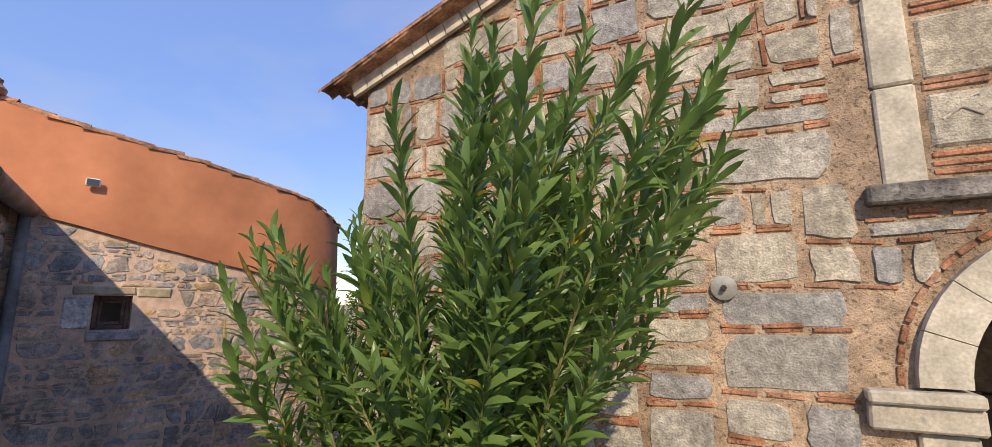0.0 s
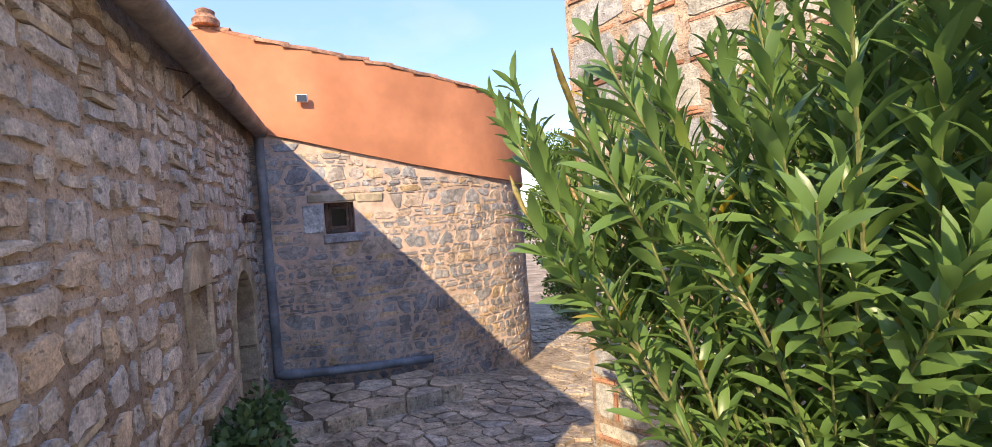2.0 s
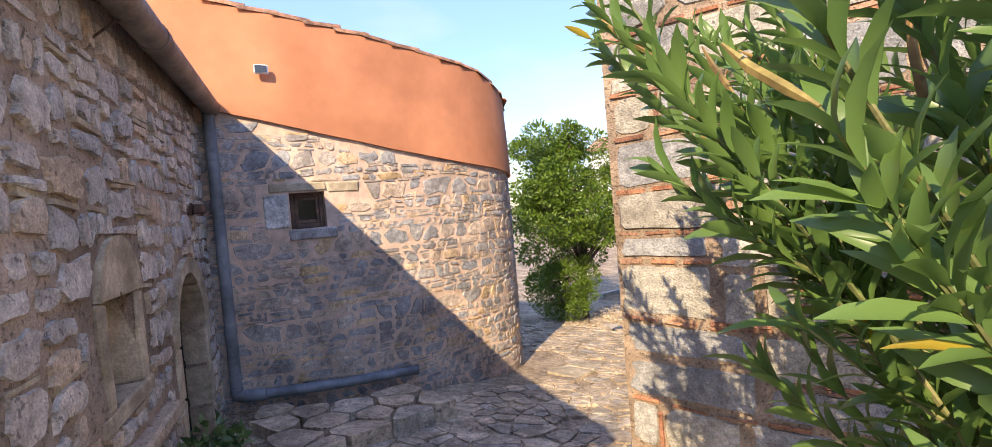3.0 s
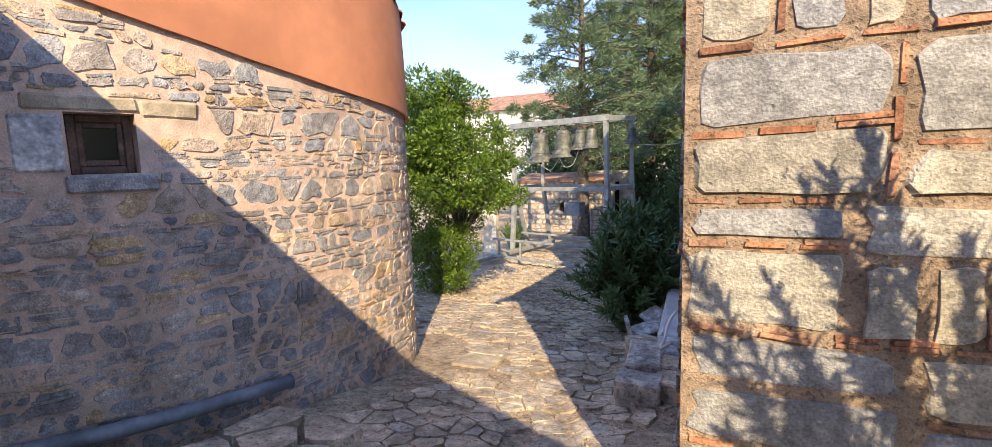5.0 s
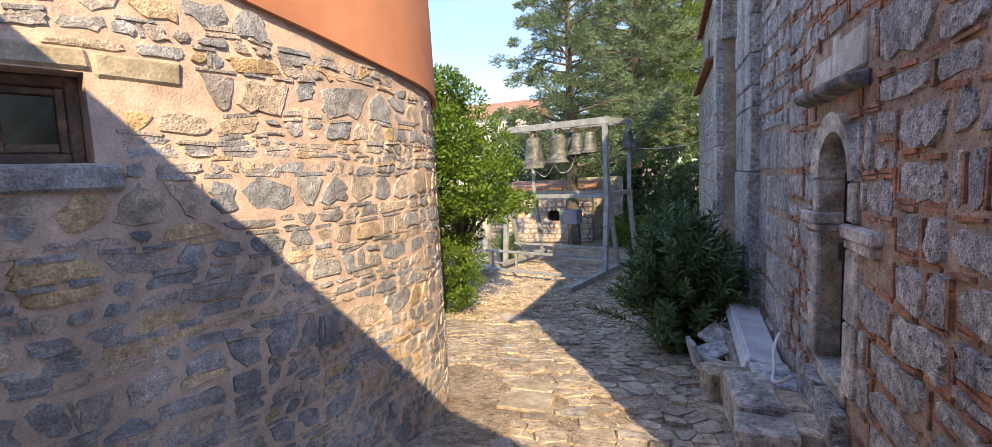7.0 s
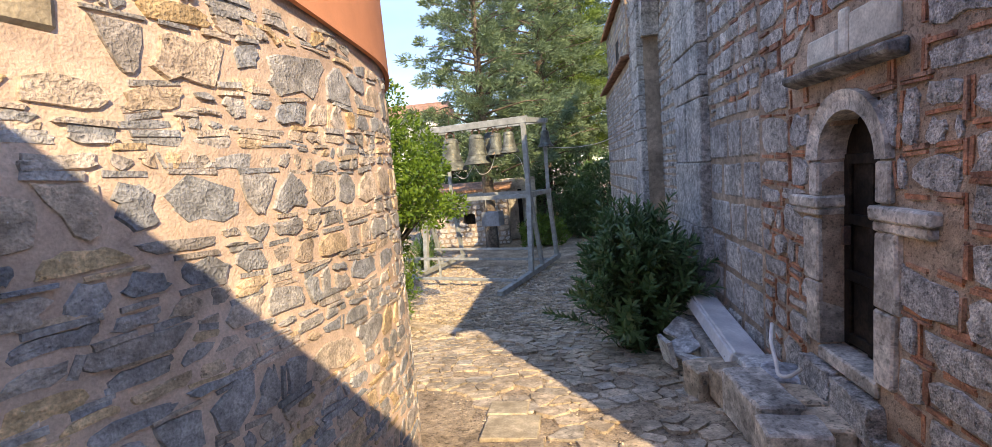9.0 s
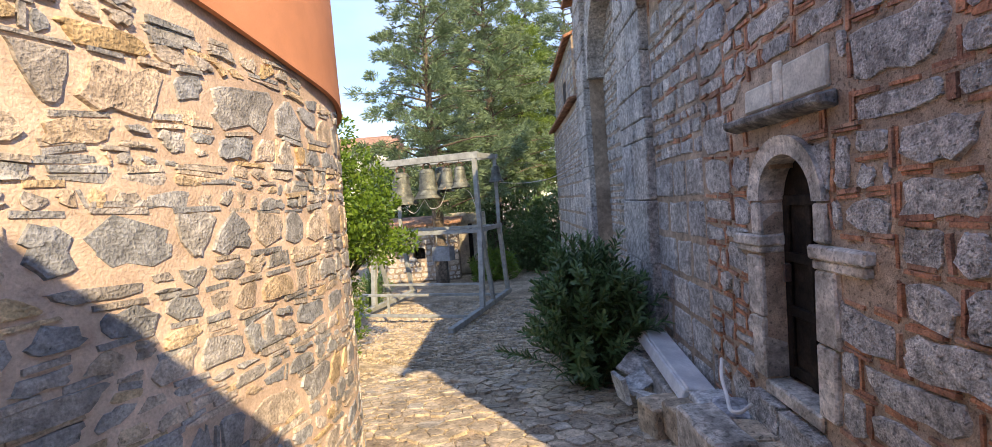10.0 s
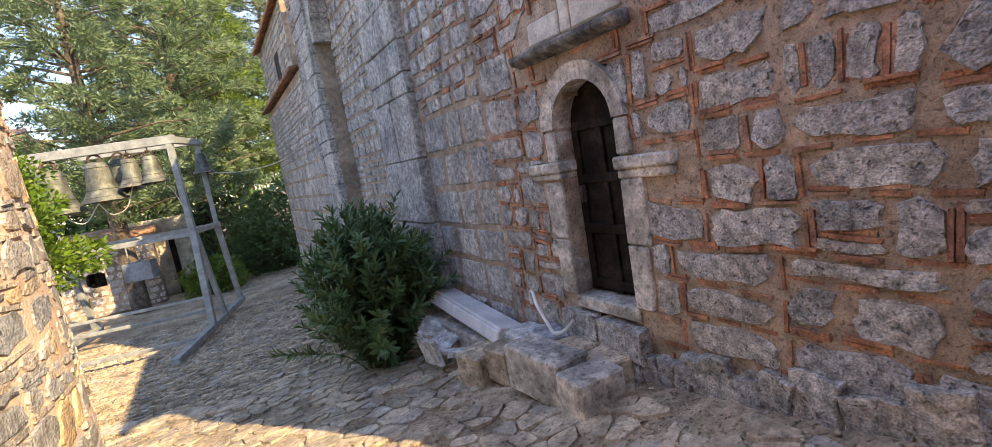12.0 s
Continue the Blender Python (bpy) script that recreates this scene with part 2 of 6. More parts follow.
# darker copy of the oleander leaf: shade is put into the colour
OLEANDER_SHADE = leaf_surface("oleander_shaded_leaf", [(0, (0.064, 0.130, 0.046)), (0.5, (0.098, 0.182, 0.064)), (1, (0.074, 0.148, 0.052))], rough=0.38, back=0.15)
LAUREL = leaf_surface("bright_laurel_leaf", [(0, (0.098, 0.178, 0.023)), (0.5, (0.149, 0.253, 0.034)), (0.9, (0.069, 0.138, 0.023)), (1, (0.230, 0.299, 0.046))], rough=0.4, back=0.3)
CYPRESS = leaf_surface("conifer_needles", [(0, (0.135, 0.205, 0.105)), (0.5, (0.195, 0.275, 0.145)), (1, (0.100, 0.155, 0.085))], rough=0.6, back=0.2)
PINE = leaf_surface("pine_needles", [(0, (0.140, 0.224, 0.049)), (0.5, (0.210, 0.308, 0.070)), (1, (0.084, 0.140, 0.042))], rough=0.55, back=0.25)
PETAL = leaf_surface("pink_petal", [(0, (0.75, 0.16, 0.30)), (1, (0.8, 0.28, 0.40))], rough=0.6, back=0.3)
LENS_GLASS = nodes_of("lamp_glass")[0]
LENS_GLASS.node_tree.nodes["Principled BSDF"].inputs["Base Color"].default_value = (0.05, 0.06, 0.07, 1)
LENS_GLASS.node_tree.nodes["Principled BSDF"].inputs["Roughness"].default_value = 0.05
PANE = nodes_of("dusty_window_glass")[0]
PANE.node_tree.nodes["Principled BSDF"].inputs["Base Color"].default_value = (0.02, 0.018, 0.016, 1)
PANE.node_tree.nodes["Principled BSDF"].inputs["Specular IOR Level"].default_value = 0.25
PANE.node_tree.nodes["Principled BSDF"].inputs["Roughness"].default_value = 0.12


# ---- building helpers ----
def mesh_of(name, verts, faces, material, smooth=False):
    me = bpy.data.meshes.new(name)
    me.from_pydata([tuple(v) for v in verts], [], faces)
    me.materials.append(material)
    if smooth:
        me.polygons.foreach_set("use_smooth", [True] * len(me.polygons))
    me.update()
    return me


def part(name, bm, material, parent=None, label="", smooth=False):
    """Links a bmesh as one mesh object under a thing or a part."""
    bmesh.ops.recalc_face_normals(bm, faces=bm.faces)
    me = bpy.data.meshes.new(name)
    bm.to_mesh(me)
    bm.free()
    me.materials.append(material)
    if smooth:
        me.polygons.foreach_set("use_smooth", [True] * len(me.polygons))
        me.set_sharp_from_angle(angle=radians(40))
    ob = new(name, me)
    if parent:
        ob.parent = parent
    if label:
        ob["label"] = label
    return ob


def raw(name, verts, faces, material, parent=None, label="", smooth=False, kind=""):
    ob = new(name, mesh_of(name, verts, faces, material, smooth))
    if parent:
        ob.parent = parent
    if label:
        ob["label"] = label
    if kind:
        ob["kind"] = kind
    return ob


def thing(name, label, category, group="", kind="", at=(0, 0, 0), turn=0.0):
    ob = new(name)
    ob.empty_display_size = 0.1
    ob.matrix_world = pose(*at, 0, 0, turn)
    return tagged(ob, label, category, group, kind)


def box(bm, size, m=None, bevel=0.0):
    made = bmesh.ops.create_cube(bm, size=1.0)["verts"]
    bmesh.ops.scale(bm, vec=size, verts=made)
    if bevel:
        edges = list({e for v in made for e in v.link_edges})
        made = list({v for f in bmesh.ops.bevel(bm, geom=edges, offset=bevel, segments=1, affect="EDGES")["faces"] for v in f.verts} | set(v for v in made if v.is_valid))
    if m is not None:
        bmesh.ops.transform(bm, matrix=m, verts=made)
    return made


def bar(bm, a, b, wide, deep=None, bevel=0.006):
    """A square-cut member from a to b."""
    a, b = Vector(a), Vector(b)
    m = Matrix.Translation((a + b) / 2) @ (b - a).to_track_quat("Z", "Y").to_matrix().to_4x4()
    return box(bm, (wide, deep or wide, (b - a).length), m, bevel)


def tube(bm, points, radius, sides=10):
    """A round tube along points; radius is one number or one for each point."""
    pts = [Vector(p) for p in points]
    radii = radius if isinstance(radius, (list, tuple)) else [radius] * len(pts)
    rings = []
    side = None
    for i, p in enumerate(pts):
        d = (pts[min(i + 1, len(pts) - 1)] - pts[max(i - 1, 0)]).normalized()
        if side is None:
            side = d.orthogonal().normalized()
        side = (side - d * side.dot(d)).normalized()
        up = d.cross(side)
        rings.append([bm.verts.new(p + (side * math.cos(k * math.tau / sides) + up * math.sin(k * math.tau / sides)) * radii[i]) for k in range(sides)])
    for r, s in zip(rings, rings[1:]):
        for k in range(sides):
            bm.faces.new((r[k], r[(k + 1) % sides], s[(k + 1) % sides], s[k]))
    bm.faces.new(rings[0][::-1])
    bm.faces.new(rings[-1])


def lathe(bm, profile, sides=24):
    rings = [[bm.verts.new((r * math.cos(k * math.tau / sides), r * math.sin(k * math.tau / sides), z)) for k in range(sides)] for r, z in profile]
    for r, s in zip(rings, rings[1:]):
        for k in range(sides):
            bm.faces.new((r[k], r[(k + 1) % sides], s[(k + 1) % sides], s[k]))


def spline(points, n):
    """n points along a smooth curve through points."""
    p = [Vector(q) for q in points]
    p = [p[0] * 2 - p[1]] + p + [p[-1] * 2 - p[-2]]
    out = []
    for i in range(n):
        f = i / (n - 1) * (len(p) - 3)
        k = min(int(f), len(p) - 4)
        t = f - k
        a, b, c, d = p[k:k + 4]
        out.append(0.5 * (2 * b + (c - a) * t + (2 * a - 5 * b + 4 * c - d) * t * t + (3 * b - a - 3 * c + d) * t ** 3))
    return out


def along(table, x):
    return float(np.interp(x, [a for a, _ in table], [b for _, b in table]))


# ---- masonry ----
def cells(seeds, lo, hi, stretch=1.0):
    """Voronoi cells of the seeds within the rectangle lo..hi, with v stretched while they grow."""
    s = np.array(seeds, float)
    s[:, 1] *= stretch
    box4 = [(lo[0], lo[1] * stretch), (hi[0], lo[1] * stretch), (hi[0], hi[1] * stretch), (lo[0], hi[1] * stretch)]
    out = []
    for i, (px, py) in enumerate(s):
        d2 = (s[:, 0] - px) ** 2 + (s[:, 1] - py) ** 2
        near = np.argsort(d2)[1:22]
        poly = [(x, y, -1) for x, y in box4]
        reach = 1e9
        for j in near:
            if d2[j] > 4 * reach:
                break
            qx, qy = s[j]
            mx, my, nx, ny = (px + qx) / 2, (py + qy) / 2, qx - px, qy - py
            side = [(x - mx) * nx + (y - my) * ny for x, y, _ in poly]
            if max(side) <= 0:
                continue
            cut = []
            for k in range(len(poly)):
                a, b, sa, sb = poly[k], poly[(k + 1) % len(poly)], side[k], side[(k + 1) % len(poly)]
                if sa <= 0:
                    cut.append(a)
                    if sb > 0:
                        f = sa / (sa - sb)
                        cut.append((a[0] + (b[0] - a[0]) * f, a[1] + (b[1] - a[1]) * f, int(j)))
                elif sb <= 0:
                    f = sa / (sa - sb)
                    cut.append((a[0] + (b[0] - a[0]) * f, a[1] + (b[1] - a[1]) * f, a[2]))
            poly = cut
            if len(poly) < 3:
                break
            reach = max((x - px) ** 2 + (y - py) ** 2 for x, y, _ in poly)
        out.append([(x, y / stretch, j) for x, y, j in poly] if len(poly) > 2 else [])
    return out


def blocks(lo, hi, heights, widths, r, wave=0.03, split=0.18, slant=0.12):
    """Uneven courses of roughly squared stones; each cell is a quad, and neighbours share their edges."""
    out, joints, v = [], [], lo[1]
    seed = r.uniform(0, 50)
    bed = lambda u, k: wave * noise.noise((u * 1.1, k * 3.7 + seed, 0)) + wave * 0.5 * noise.noise((u * 4.3, k * 2.1 + seed, 5))
    row = 0
    while v < hi[1]:
        h = r.choice(heights) * r.uniform(0.85, 1.15)
        top = min(v + h, hi[1])
        if hi[1] - top < heights[0] * 0.6:
            top = hi[1]
        h = top - v
        u = lo[0]
        lean0 = 0.0
        while u < hi[0]:
            w = r.uniform(*widths) * (0.55 + 0.6 * min(1.4, h / heights[-1]))
            if hi[0] - (u + w) < widths[0] * 0.5:
                w = hi[0] - u
            lean1 = 0.0 if u + w >= hi[0] else r.uniform(-1, 1) * slant * h
            q = [(u - lean0, v + bed(u, row)), (u + w - lean1, v + bed(u + w, row)), (u + w + lean1, top + bed(u + w, row + 1)), (u + lean0, top + bed(u, row + 1))]
            joints += [(q[3], q[2]), (q[1], q[2])]
            if r.random() < split and h > w * 0.75 and h > 0.1:
                f, g = r.uniform(0.35, 0.65), r.uniform(0.35, 0.65)
                m0 = (q[0][0] + (q[3][0] - q[0][0]) * f, q[0][1] + (q[3][1] - q[0][1]) * f)
                m1 = (q[1][0] + (q[2][0] - q[1][0]) * g, q[1][1] + (q[2][1] - q[1][1]) * g)
                out += [[q[0], q[1], m1, m0], [m0, m1, q[2], q[3]]]
                joints.append((m0, m1))
            elif r.random() < split * 1.2 and w > 1.5 * h:
                f, g = r.uniform(0.35, 0.65), r.uniform(0.35, 0.65)
                m0 = (q[0][0] + (q[1][0] - q[0][0]) * f, q[0][1] + (q[1][1] - q[0][1]) * f)
                m1 = (q[3][0] + (q[2][0] - q[3][0]) * g, q[3][1] + (q[2][1] - q[3][1]) * g)
                out += [[q[0], m0, m1, q[3]], [m0, q[1], q[2], m1]]
                joints.append((m0, m1))
            else:
                out.append(q)
            u, lean0 = u + w, lean1
        v = top
        row += 1
    return out, joints


def ashlar(lo, hi, r, largest, smallest, warp=0.03, settled=0.6):
    """Random squared rubble: the wall is cut again and again into uneven stones; neighbours share their edges."""
    seed = r.uniform(0, 50)

    def bent(u, v):
        du = noise.noise((u * 1.7, v * 1.7, seed)) + 0.5 * noise.noise((u * 5, v * 5, seed + 9))
        dv = noise.noise((u * 1.7, v * 1.7, seed + 20)) + 0.5 * noise.noise((u * 5, v * 5, seed + 31))
        return (max(lo[0], min(hi[0], u + warp * du)), v + warp * dv)

    out, joints = [], []
    todo = [(lo[0], lo[1], hi[0], hi[1])]
    while todo:
        u0, v0, u1, v1 = todo.pop()
        w, h = u1 - u0, v1 - v0
        fits = w <= largest[0] and h <= largest[1]
        if fits and (r.random() < settled or w < smallest[0] * 1.8 or h < smallest[1] * 1.8):
            out.append([bent(u0, v0), bent(u1, v0), bent(u1, v1), bent(u0, v1)])
            continue
        if h > 2.2 * largest[1]:
            upright = w > 1.6 * h
        elif not fits:
            upright = w / largest[0] > h / largest[1]
        else:
            upright = w > 1.7 * h or (w > 0.8 * h and r.random() < 0.45)
        f = r.uniform(0.3, 0.7)
        if upright:
            c = u0 + w * f
            joints.append((bent(c, v0), bent(c, v1)))
            todo += [(u0, v0, c, v1), (c, v0, u1, v1)]
        else:
            c = v0 + h * f
            n = max(1, round(w / 0.5))
            joints += [(bent(u0 + w * k / n, c), bent(u0 + w * (k + 1) / n, c)) for k in range(n)]
            todo += [(u0, v0, u1, c), (u0, c, u1, v1)]
    return out, joints


def squared_stone(q, joint, r, worn=0.16, rough=0.03):
    """The worn outline of one squared stone, drawn in from its cell by the joint."""
    cx, cy = sum(p[0] for p in q) / 4, sum(p[1] for p in q) / 4
    w, h = q[1][0] - q[0][0], q[3][1] - q[0][1]
    if w < joint * 2.6 or h < joint * 2.4:
        return None
    fx, fy = max(0.3, (w - 2 * joint) / w), max(0.3, (h - 2 * joint) / h)
    pts = [(cx + (x - cx) * fx, cy + (y - cy) * fy) for x, y in q]
    m = min(w, h)
    out = []
    for k in range(4):
        a, b = Vector(pts[k]), Vector(pts[(k + 1) % 4])
        ln = (b - a).length
        n = (b - a).normalized()
        c0, c1 = m * worn * r.uniform(0.25, 1.5), m * worn * r.uniform(0.25, 1.5)
        c0, c1 = min(c0, ln * 0.35), min(c1, ln * 0.35)
        side_out = Vector((n.y, -n.x))
        spots = [c0, ln * r.uniform(0.4, 0.6), ln - c1] if ln < 1.4 * m else [c0, ln * r.uniform(0.28, 0.4), ln * r.uniform(0.6, 0.72), ln - c1]
        for d in spots:
            p = a + n * d + side_out * r.uniform(-1, 0.6) * rough * m
            out.append((p.x, p.y))
    return (cx, cy), out


def stone_shape(poly, joint, r, round_off=0.22, rough=0.05):
    """The outline of one stone within its cell: drawn in by the joint, its corners cut and worn."""
    cx, cy = sum(p[0] for p in poly) / len(poly), sum(p[1] for p in poly) / len(poly)
    w = max(p[0] for p in poly) - min(p[0] for p in poly)
    h = max(p[1] for p in poly) - min(p[1] for p in poly)
    if w < joint * 3 or h < joint * 2.6:
        return None
    fx, fy = (w - 2 * joint) / w, (h - 2 * joint) / h
    pts = [(cx + (x - cx) * fx, cy + (y - cy) * fy) for x, y, _ in poly]
    cut = []
    for k in range(len(pts)):
        a, b = pts[k], pts[(k + 1) % len(pts)]
        if math.hypot(a[0] - b[0], a[1] - b[1]) < 0.012:
            continue
        for f in (round_off, 1 - round_off):
            f += r.uniform(-0.08, 0.08)
            cut.append((a[0] + (b[0] - a[0]) * f + r.uniform(-rough, rough) * w * 0.5, a[1] + (b[1] - a[1]) * f + r.uniform(-rough, rough) * h * 0.5))
    return ((cx, cy), cut) if len(cut) >= 5 else None


def stone_mesh(place, centre, outline, proud, r, sink=0.02, inset=0.82):
    """Vertices and faces of one stone on a wall or floor; place(u, v, d) puts it there."""
    n = len(outline)
    cx, cy = centre
    tilt_u, tilt_v = r.uniform(-0.25, 0.25), r.uniform(-0.25, 0.25)
    w = max(abs(p[0] - cx) for p in outline) + 1e-6
    h = max(abs(p[1] - cy) for p in outline) + 1e-6
    verts = [place(u, v, -sink) for u, v in outline]
    for u, v in outline:
        k = inset + r.uniform(-0.07, 0.05)
        lean = 1 + tilt_u * (u - cx) / w + tilt_v * (v - cy) / h
        verts.append(place(cx + (u - cx) * k, cy + (v - cy) * k, proud * lean * r.uniform(0.8, 1.15)))
    verts.append(place(cx + r.uniform(-0.2, 0.2) * w, cy + r.uniform(-0.2, 0.2) * h, proud * r.uniform(0.9, 1.4)))
    faces = []
    for k in range(n):
        j = (k + 1) % n
        faces += [(k, j, n + j, n + k), (n + k, n + j, 2 * n)]
    return verts, faces


def lay(name, shapes, material, parent, near, limit=300, label=""):
    """Puts pieces under parent: the nearest as objects of their own, the rest joined."""
    shapes = sorted(shapes, key=lambda s: near(s[0]))
    for centre, verts, faces in shapes[:limit]:
        c = Vector(centre)
        ob = new(name, mesh_of(name, [Vector(v) - c for v in verts], faces, material))
        ob.location = c
        ob.parent = parent
        if label:
            ob["label"] = label
    rest = shapes[limit:]
    if rest:
        vs, fs = [], []
        for _, verts, faces in rest:
            base = len(vs)
            vs += [tuple(v) for v in verts]
            fs += [tuple(i + base for i in f) for f in faces]
        raw(name + "_field", vs, fs, material, parent, kind="stuff")


def inside(u, v, holes):
    for u0, v0, u1, v1 in holes:
        if u0 < u < u1 and v0 < v < v1:
            return (u0, v0, u1, v1)
    return None


def push_out(u, v, holes):
    hole = inside(u, v, holes)
    if hole:
        u0, v0, u1, v1 = hole
        gaps = [(u - u0, (u0, v)), (u1 - u, (u1, v)), (v - v0, (u, v0)), (v1 - v, (u, v1))]
        return min(gaps)[1]
    return (u, v)


def masonry(place, lo, hi, heights, widths, joint, proud, r, holes=(), keep=None, rough=0.06, worn=0.16, wave=0.03, split=0.18, slant=0.12, random_rubble=None, inset=0.82):
    """Stones of a wall; returns the stone shapes and the joints between them."""
    if random_rubble:
        quads, joints = ashlar(lo, hi, r, *random_rubble)
    else:
        quads, joints = blocks(lo, hi, heights, widths, r, wave, split, slant)
    stones = []
    for q in quads:
        got = squared_stone(q, joint * r.uniform(0.65, 1.35), r, worn, rough)
        if not got:
            continue
        centre, outline = got
        if inside(*centre, holes):
            continue
        if any(inside(u, v, holes) for u, v in outline):
            outline = [push_out(u, v, holes) for u, v in outline]
            centre = (sum(p[0] for p in outline) / len(outline), sum(p[1] for p in outline) / len(outline))
            wide = max(p[0] for p in outline) - min(p[0] for p in outline)
            high = max(p[1] for p in outline) - min(p[1] for p in outline)
            if wide < 0.04 or high < 0.03 or inside(*centre, holes):
                continue
        if keep is not None and not all(keep(u, v) for u, v in outline):
            continue
        verts, faces = stone_mesh(place, centre, outline, proud * r.uniform(0.5, 1.3), r, 0.02, inset)
        stones.append((place(*centre, 0), verts, faces))
    return stones, joints


def brick_shapes(place, joints, r, thick=(0.022, 0.034), chance=0.7, proud=0.012, holes=(), keep=None, longest=0.34, upright=0.6, doubled=0.22):
    """Thin bricks bedded in the joints between the stones."""
    out = []
    for (ax, ay), (bx, by) in joints:
        length = math.hypot(bx - ax, by - ay)
        upright_joint = abs(by - ay) > abs(bx - ax)
        if length < 0.07 or r.random() > (chance * upright if upright_joint else chance):
            continue
        runs = max(1, round(length / longest))
        for q in range(runs):
            for layer in range(2 if r.random() < doubled else 1):
                f0, f1 = (q + r.uniform(0.06, 0.14)) / runs, (q + r.uniform(0.82, 0.96)) / runs
                x0, y0, x1, y1 = ax + (bx - ax) * f0, ay + (by - ay) * f0, ax + (bx - ax) * f1, ay + (by - ay) * f1
                mx, my = (x0 + x1) / 2, (y0 + y1) / 2
                dx, dy = (x1 - x0), (y1 - y0)
                ln = math.hypot(dx, dy)
                dx, dy = dx / ln, dy / ln
                a = r.uniform(-0.05, 0.05)
                dx, dy = dx * math.cos(a) - dy * math.sin(a), dx * math.sin(a) + dy * math.cos(a)
                t = r.uniform(*thick)
                off = (layer * 1.25 - (0.2 if layer else 0)) * t
                mx, my = mx - dy * off, my + dx * off
                if inside(mx, my, holes) or (keep is not None and not keep(mx, my)):
                    continue
                d = proud * r.uniform(0.3, 1.5)
                verts = []
                for dd, k in ((-0.02, 1.0), (d, 0.93)):
                    for sx, sy in ((-1, -1), (1, -1), (1, 1), (-1, 1)):
                        e = ln / 2 * k * r.uniform(0.93, 1.03)
                        g = t / 2 * k * r.uniform(0.75, 1.2)
                        verts.append(place(mx + dx * sx * e - dy * sy * g, my + dy * sx * e + dx * sy * g, dd))
                faces = [(4, 5, 6, 7), (0, 1, 5, 4), (1, 2, 6, 5), (2, 3, 7, 6), (3, 0, 4, 7)]
                out.append((place(mx, my, 0), verts, faces))
    return out


def panel(place, us, vs, thick, solid, relief=0.0):
    """A thick wall skin on the grid us x vs, with the cells left out where solid(u, v) is false."""
    nu, nv = len(us), len(vs)
    verts, faces = [], []
    for d in (0.0, -thick):
        for u in us:
            for v in vs:
                wob = relief * noise.noise((u * 3.1, v * 3.1, 4.0)) if d == 0.0 else 0.0
                verts.append(place(u, v, d + wob))
    idx = lambda layer, i, j: layer * nu * nv + i * nv + j
    full = [[solid((us[i] + us[i + 1]) / 2, (vs[j] + vs[j + 1]) / 2) for j in range(nv - 1)] for i in range(nu - 1)]
    at = lambda i, j: 0 <= i < nu - 1 and 0 <= j < nv - 1 and full[i][j]
    for i in range(nu - 1):
        for j in range(nv - 1):
            if not full[i][j]:
                continue
            q = [(i, j), (i + 1, j), (i + 1, j + 1), (i, j + 1)]
            faces.append(tuple(idx(0, *c) for c in q))
            faces.append(tuple(idx(1, *c) for c in q[::-1]))
            for (a, b, ii, jj) in ((q[0], q[1], i, j - 1), (q[1], q[2], i + 1, j), (q[2], q[3], i, j + 1), (q[3], q[0], i - 1, j)):
                if not at(ii, jj):
                    faces.append((idx(0, *b), idx(0, *a), idx(1, *a), idx(1, *b)))
    return verts, faces


def steps_between(a, b, size, extra=()):
    n = max(1, math.ceil((b - a) / size))
    vals = [a + (b - a) * i / n for i in range(n + 1)]
    for e in extra:
        if a < e < b:
            k = min(range(1, len(vals) - 1), key=lambda q: abs(vals[q] - e)) if len(vals) > 2 else None
            if k is not None and vals[k] not in extra:
                vals[k] = e
            else:
                vals.append(e)
    return sorted(set(vals))


# ---- ground ----
GROUND = [(-60, 1.0), (-3, 0.8), (0, 0.66), (1.5, 0.5), (3, 0.31), (4, 0.15), (5, 0.0), (5.5, -0.08), (7, -0.25), (9, -0.55), (10, -0.7), (12, -0.95), (14, -1.17), (16, -1.24), (24, -1.26), (36, -1.0), (60, 0.0), (400, 4.0)]


def ground_z(x, y):
    z = along(GROUND, y)
    z += 0.12 * max(0.0, 1 - abs(x + 2.85) / 0.9) * max(0.0, min(1.0, (8 - y) / 3))
    return z


def ground_sheet():
    xs = [-400, -150, -60, -30, -18, -13] + [-10 + 0.14 * i for i in range(65)] + [0, 2, 5, 9, 15, 30, 60, 150, 400]
    ys = [-400, -150, -60, -25, -10, -5] + [-3 + 0.3 * i for i in range(13)] + [1 + 0.14 * i for i in range(100)] + [15.5 + 0.5 * i for i in range(20)] + [28, 35, 45, 60, 100, 200, 400]
    verts = []
    for x in xs:
        for y in ys:
            near = abs(x + 4) < 8 and -3 < y < 20
            wob = 0.018 * noise.noise((x * 2.3, y * 2.3, 0)) + 0.012 * noise.noise((x * 7, y * 7, 3)) if near else 0
            verts.append((x, y, ground_z(x, y) - 0.02 + wob))
    n = len(ys)
    faces = [(i * n + j, (i + 1) * n + j, (i + 1) * n + j + 1, i * n + j + 1) for i in range(len(xs) - 1) for j in range(n - 1)]
    return tagged(raw("ground", verts, faces, EARTH, smooth=True), "trodden brown earth between the old walls", "ground", kind="structure")


ground = ground_sheet()

# ---- walls ----
def front(u, v, d):
    return (-2.85 + u, 3.05 - d, v)


def side(u, v, d):
    return (-2.85 - d, 3.05 + u, v)


def left(u, v, d):
    return (-6.6 + 0.9 * u + 0.436 * d, 2.02 - 0.436 * u + 0.9 * d, v)


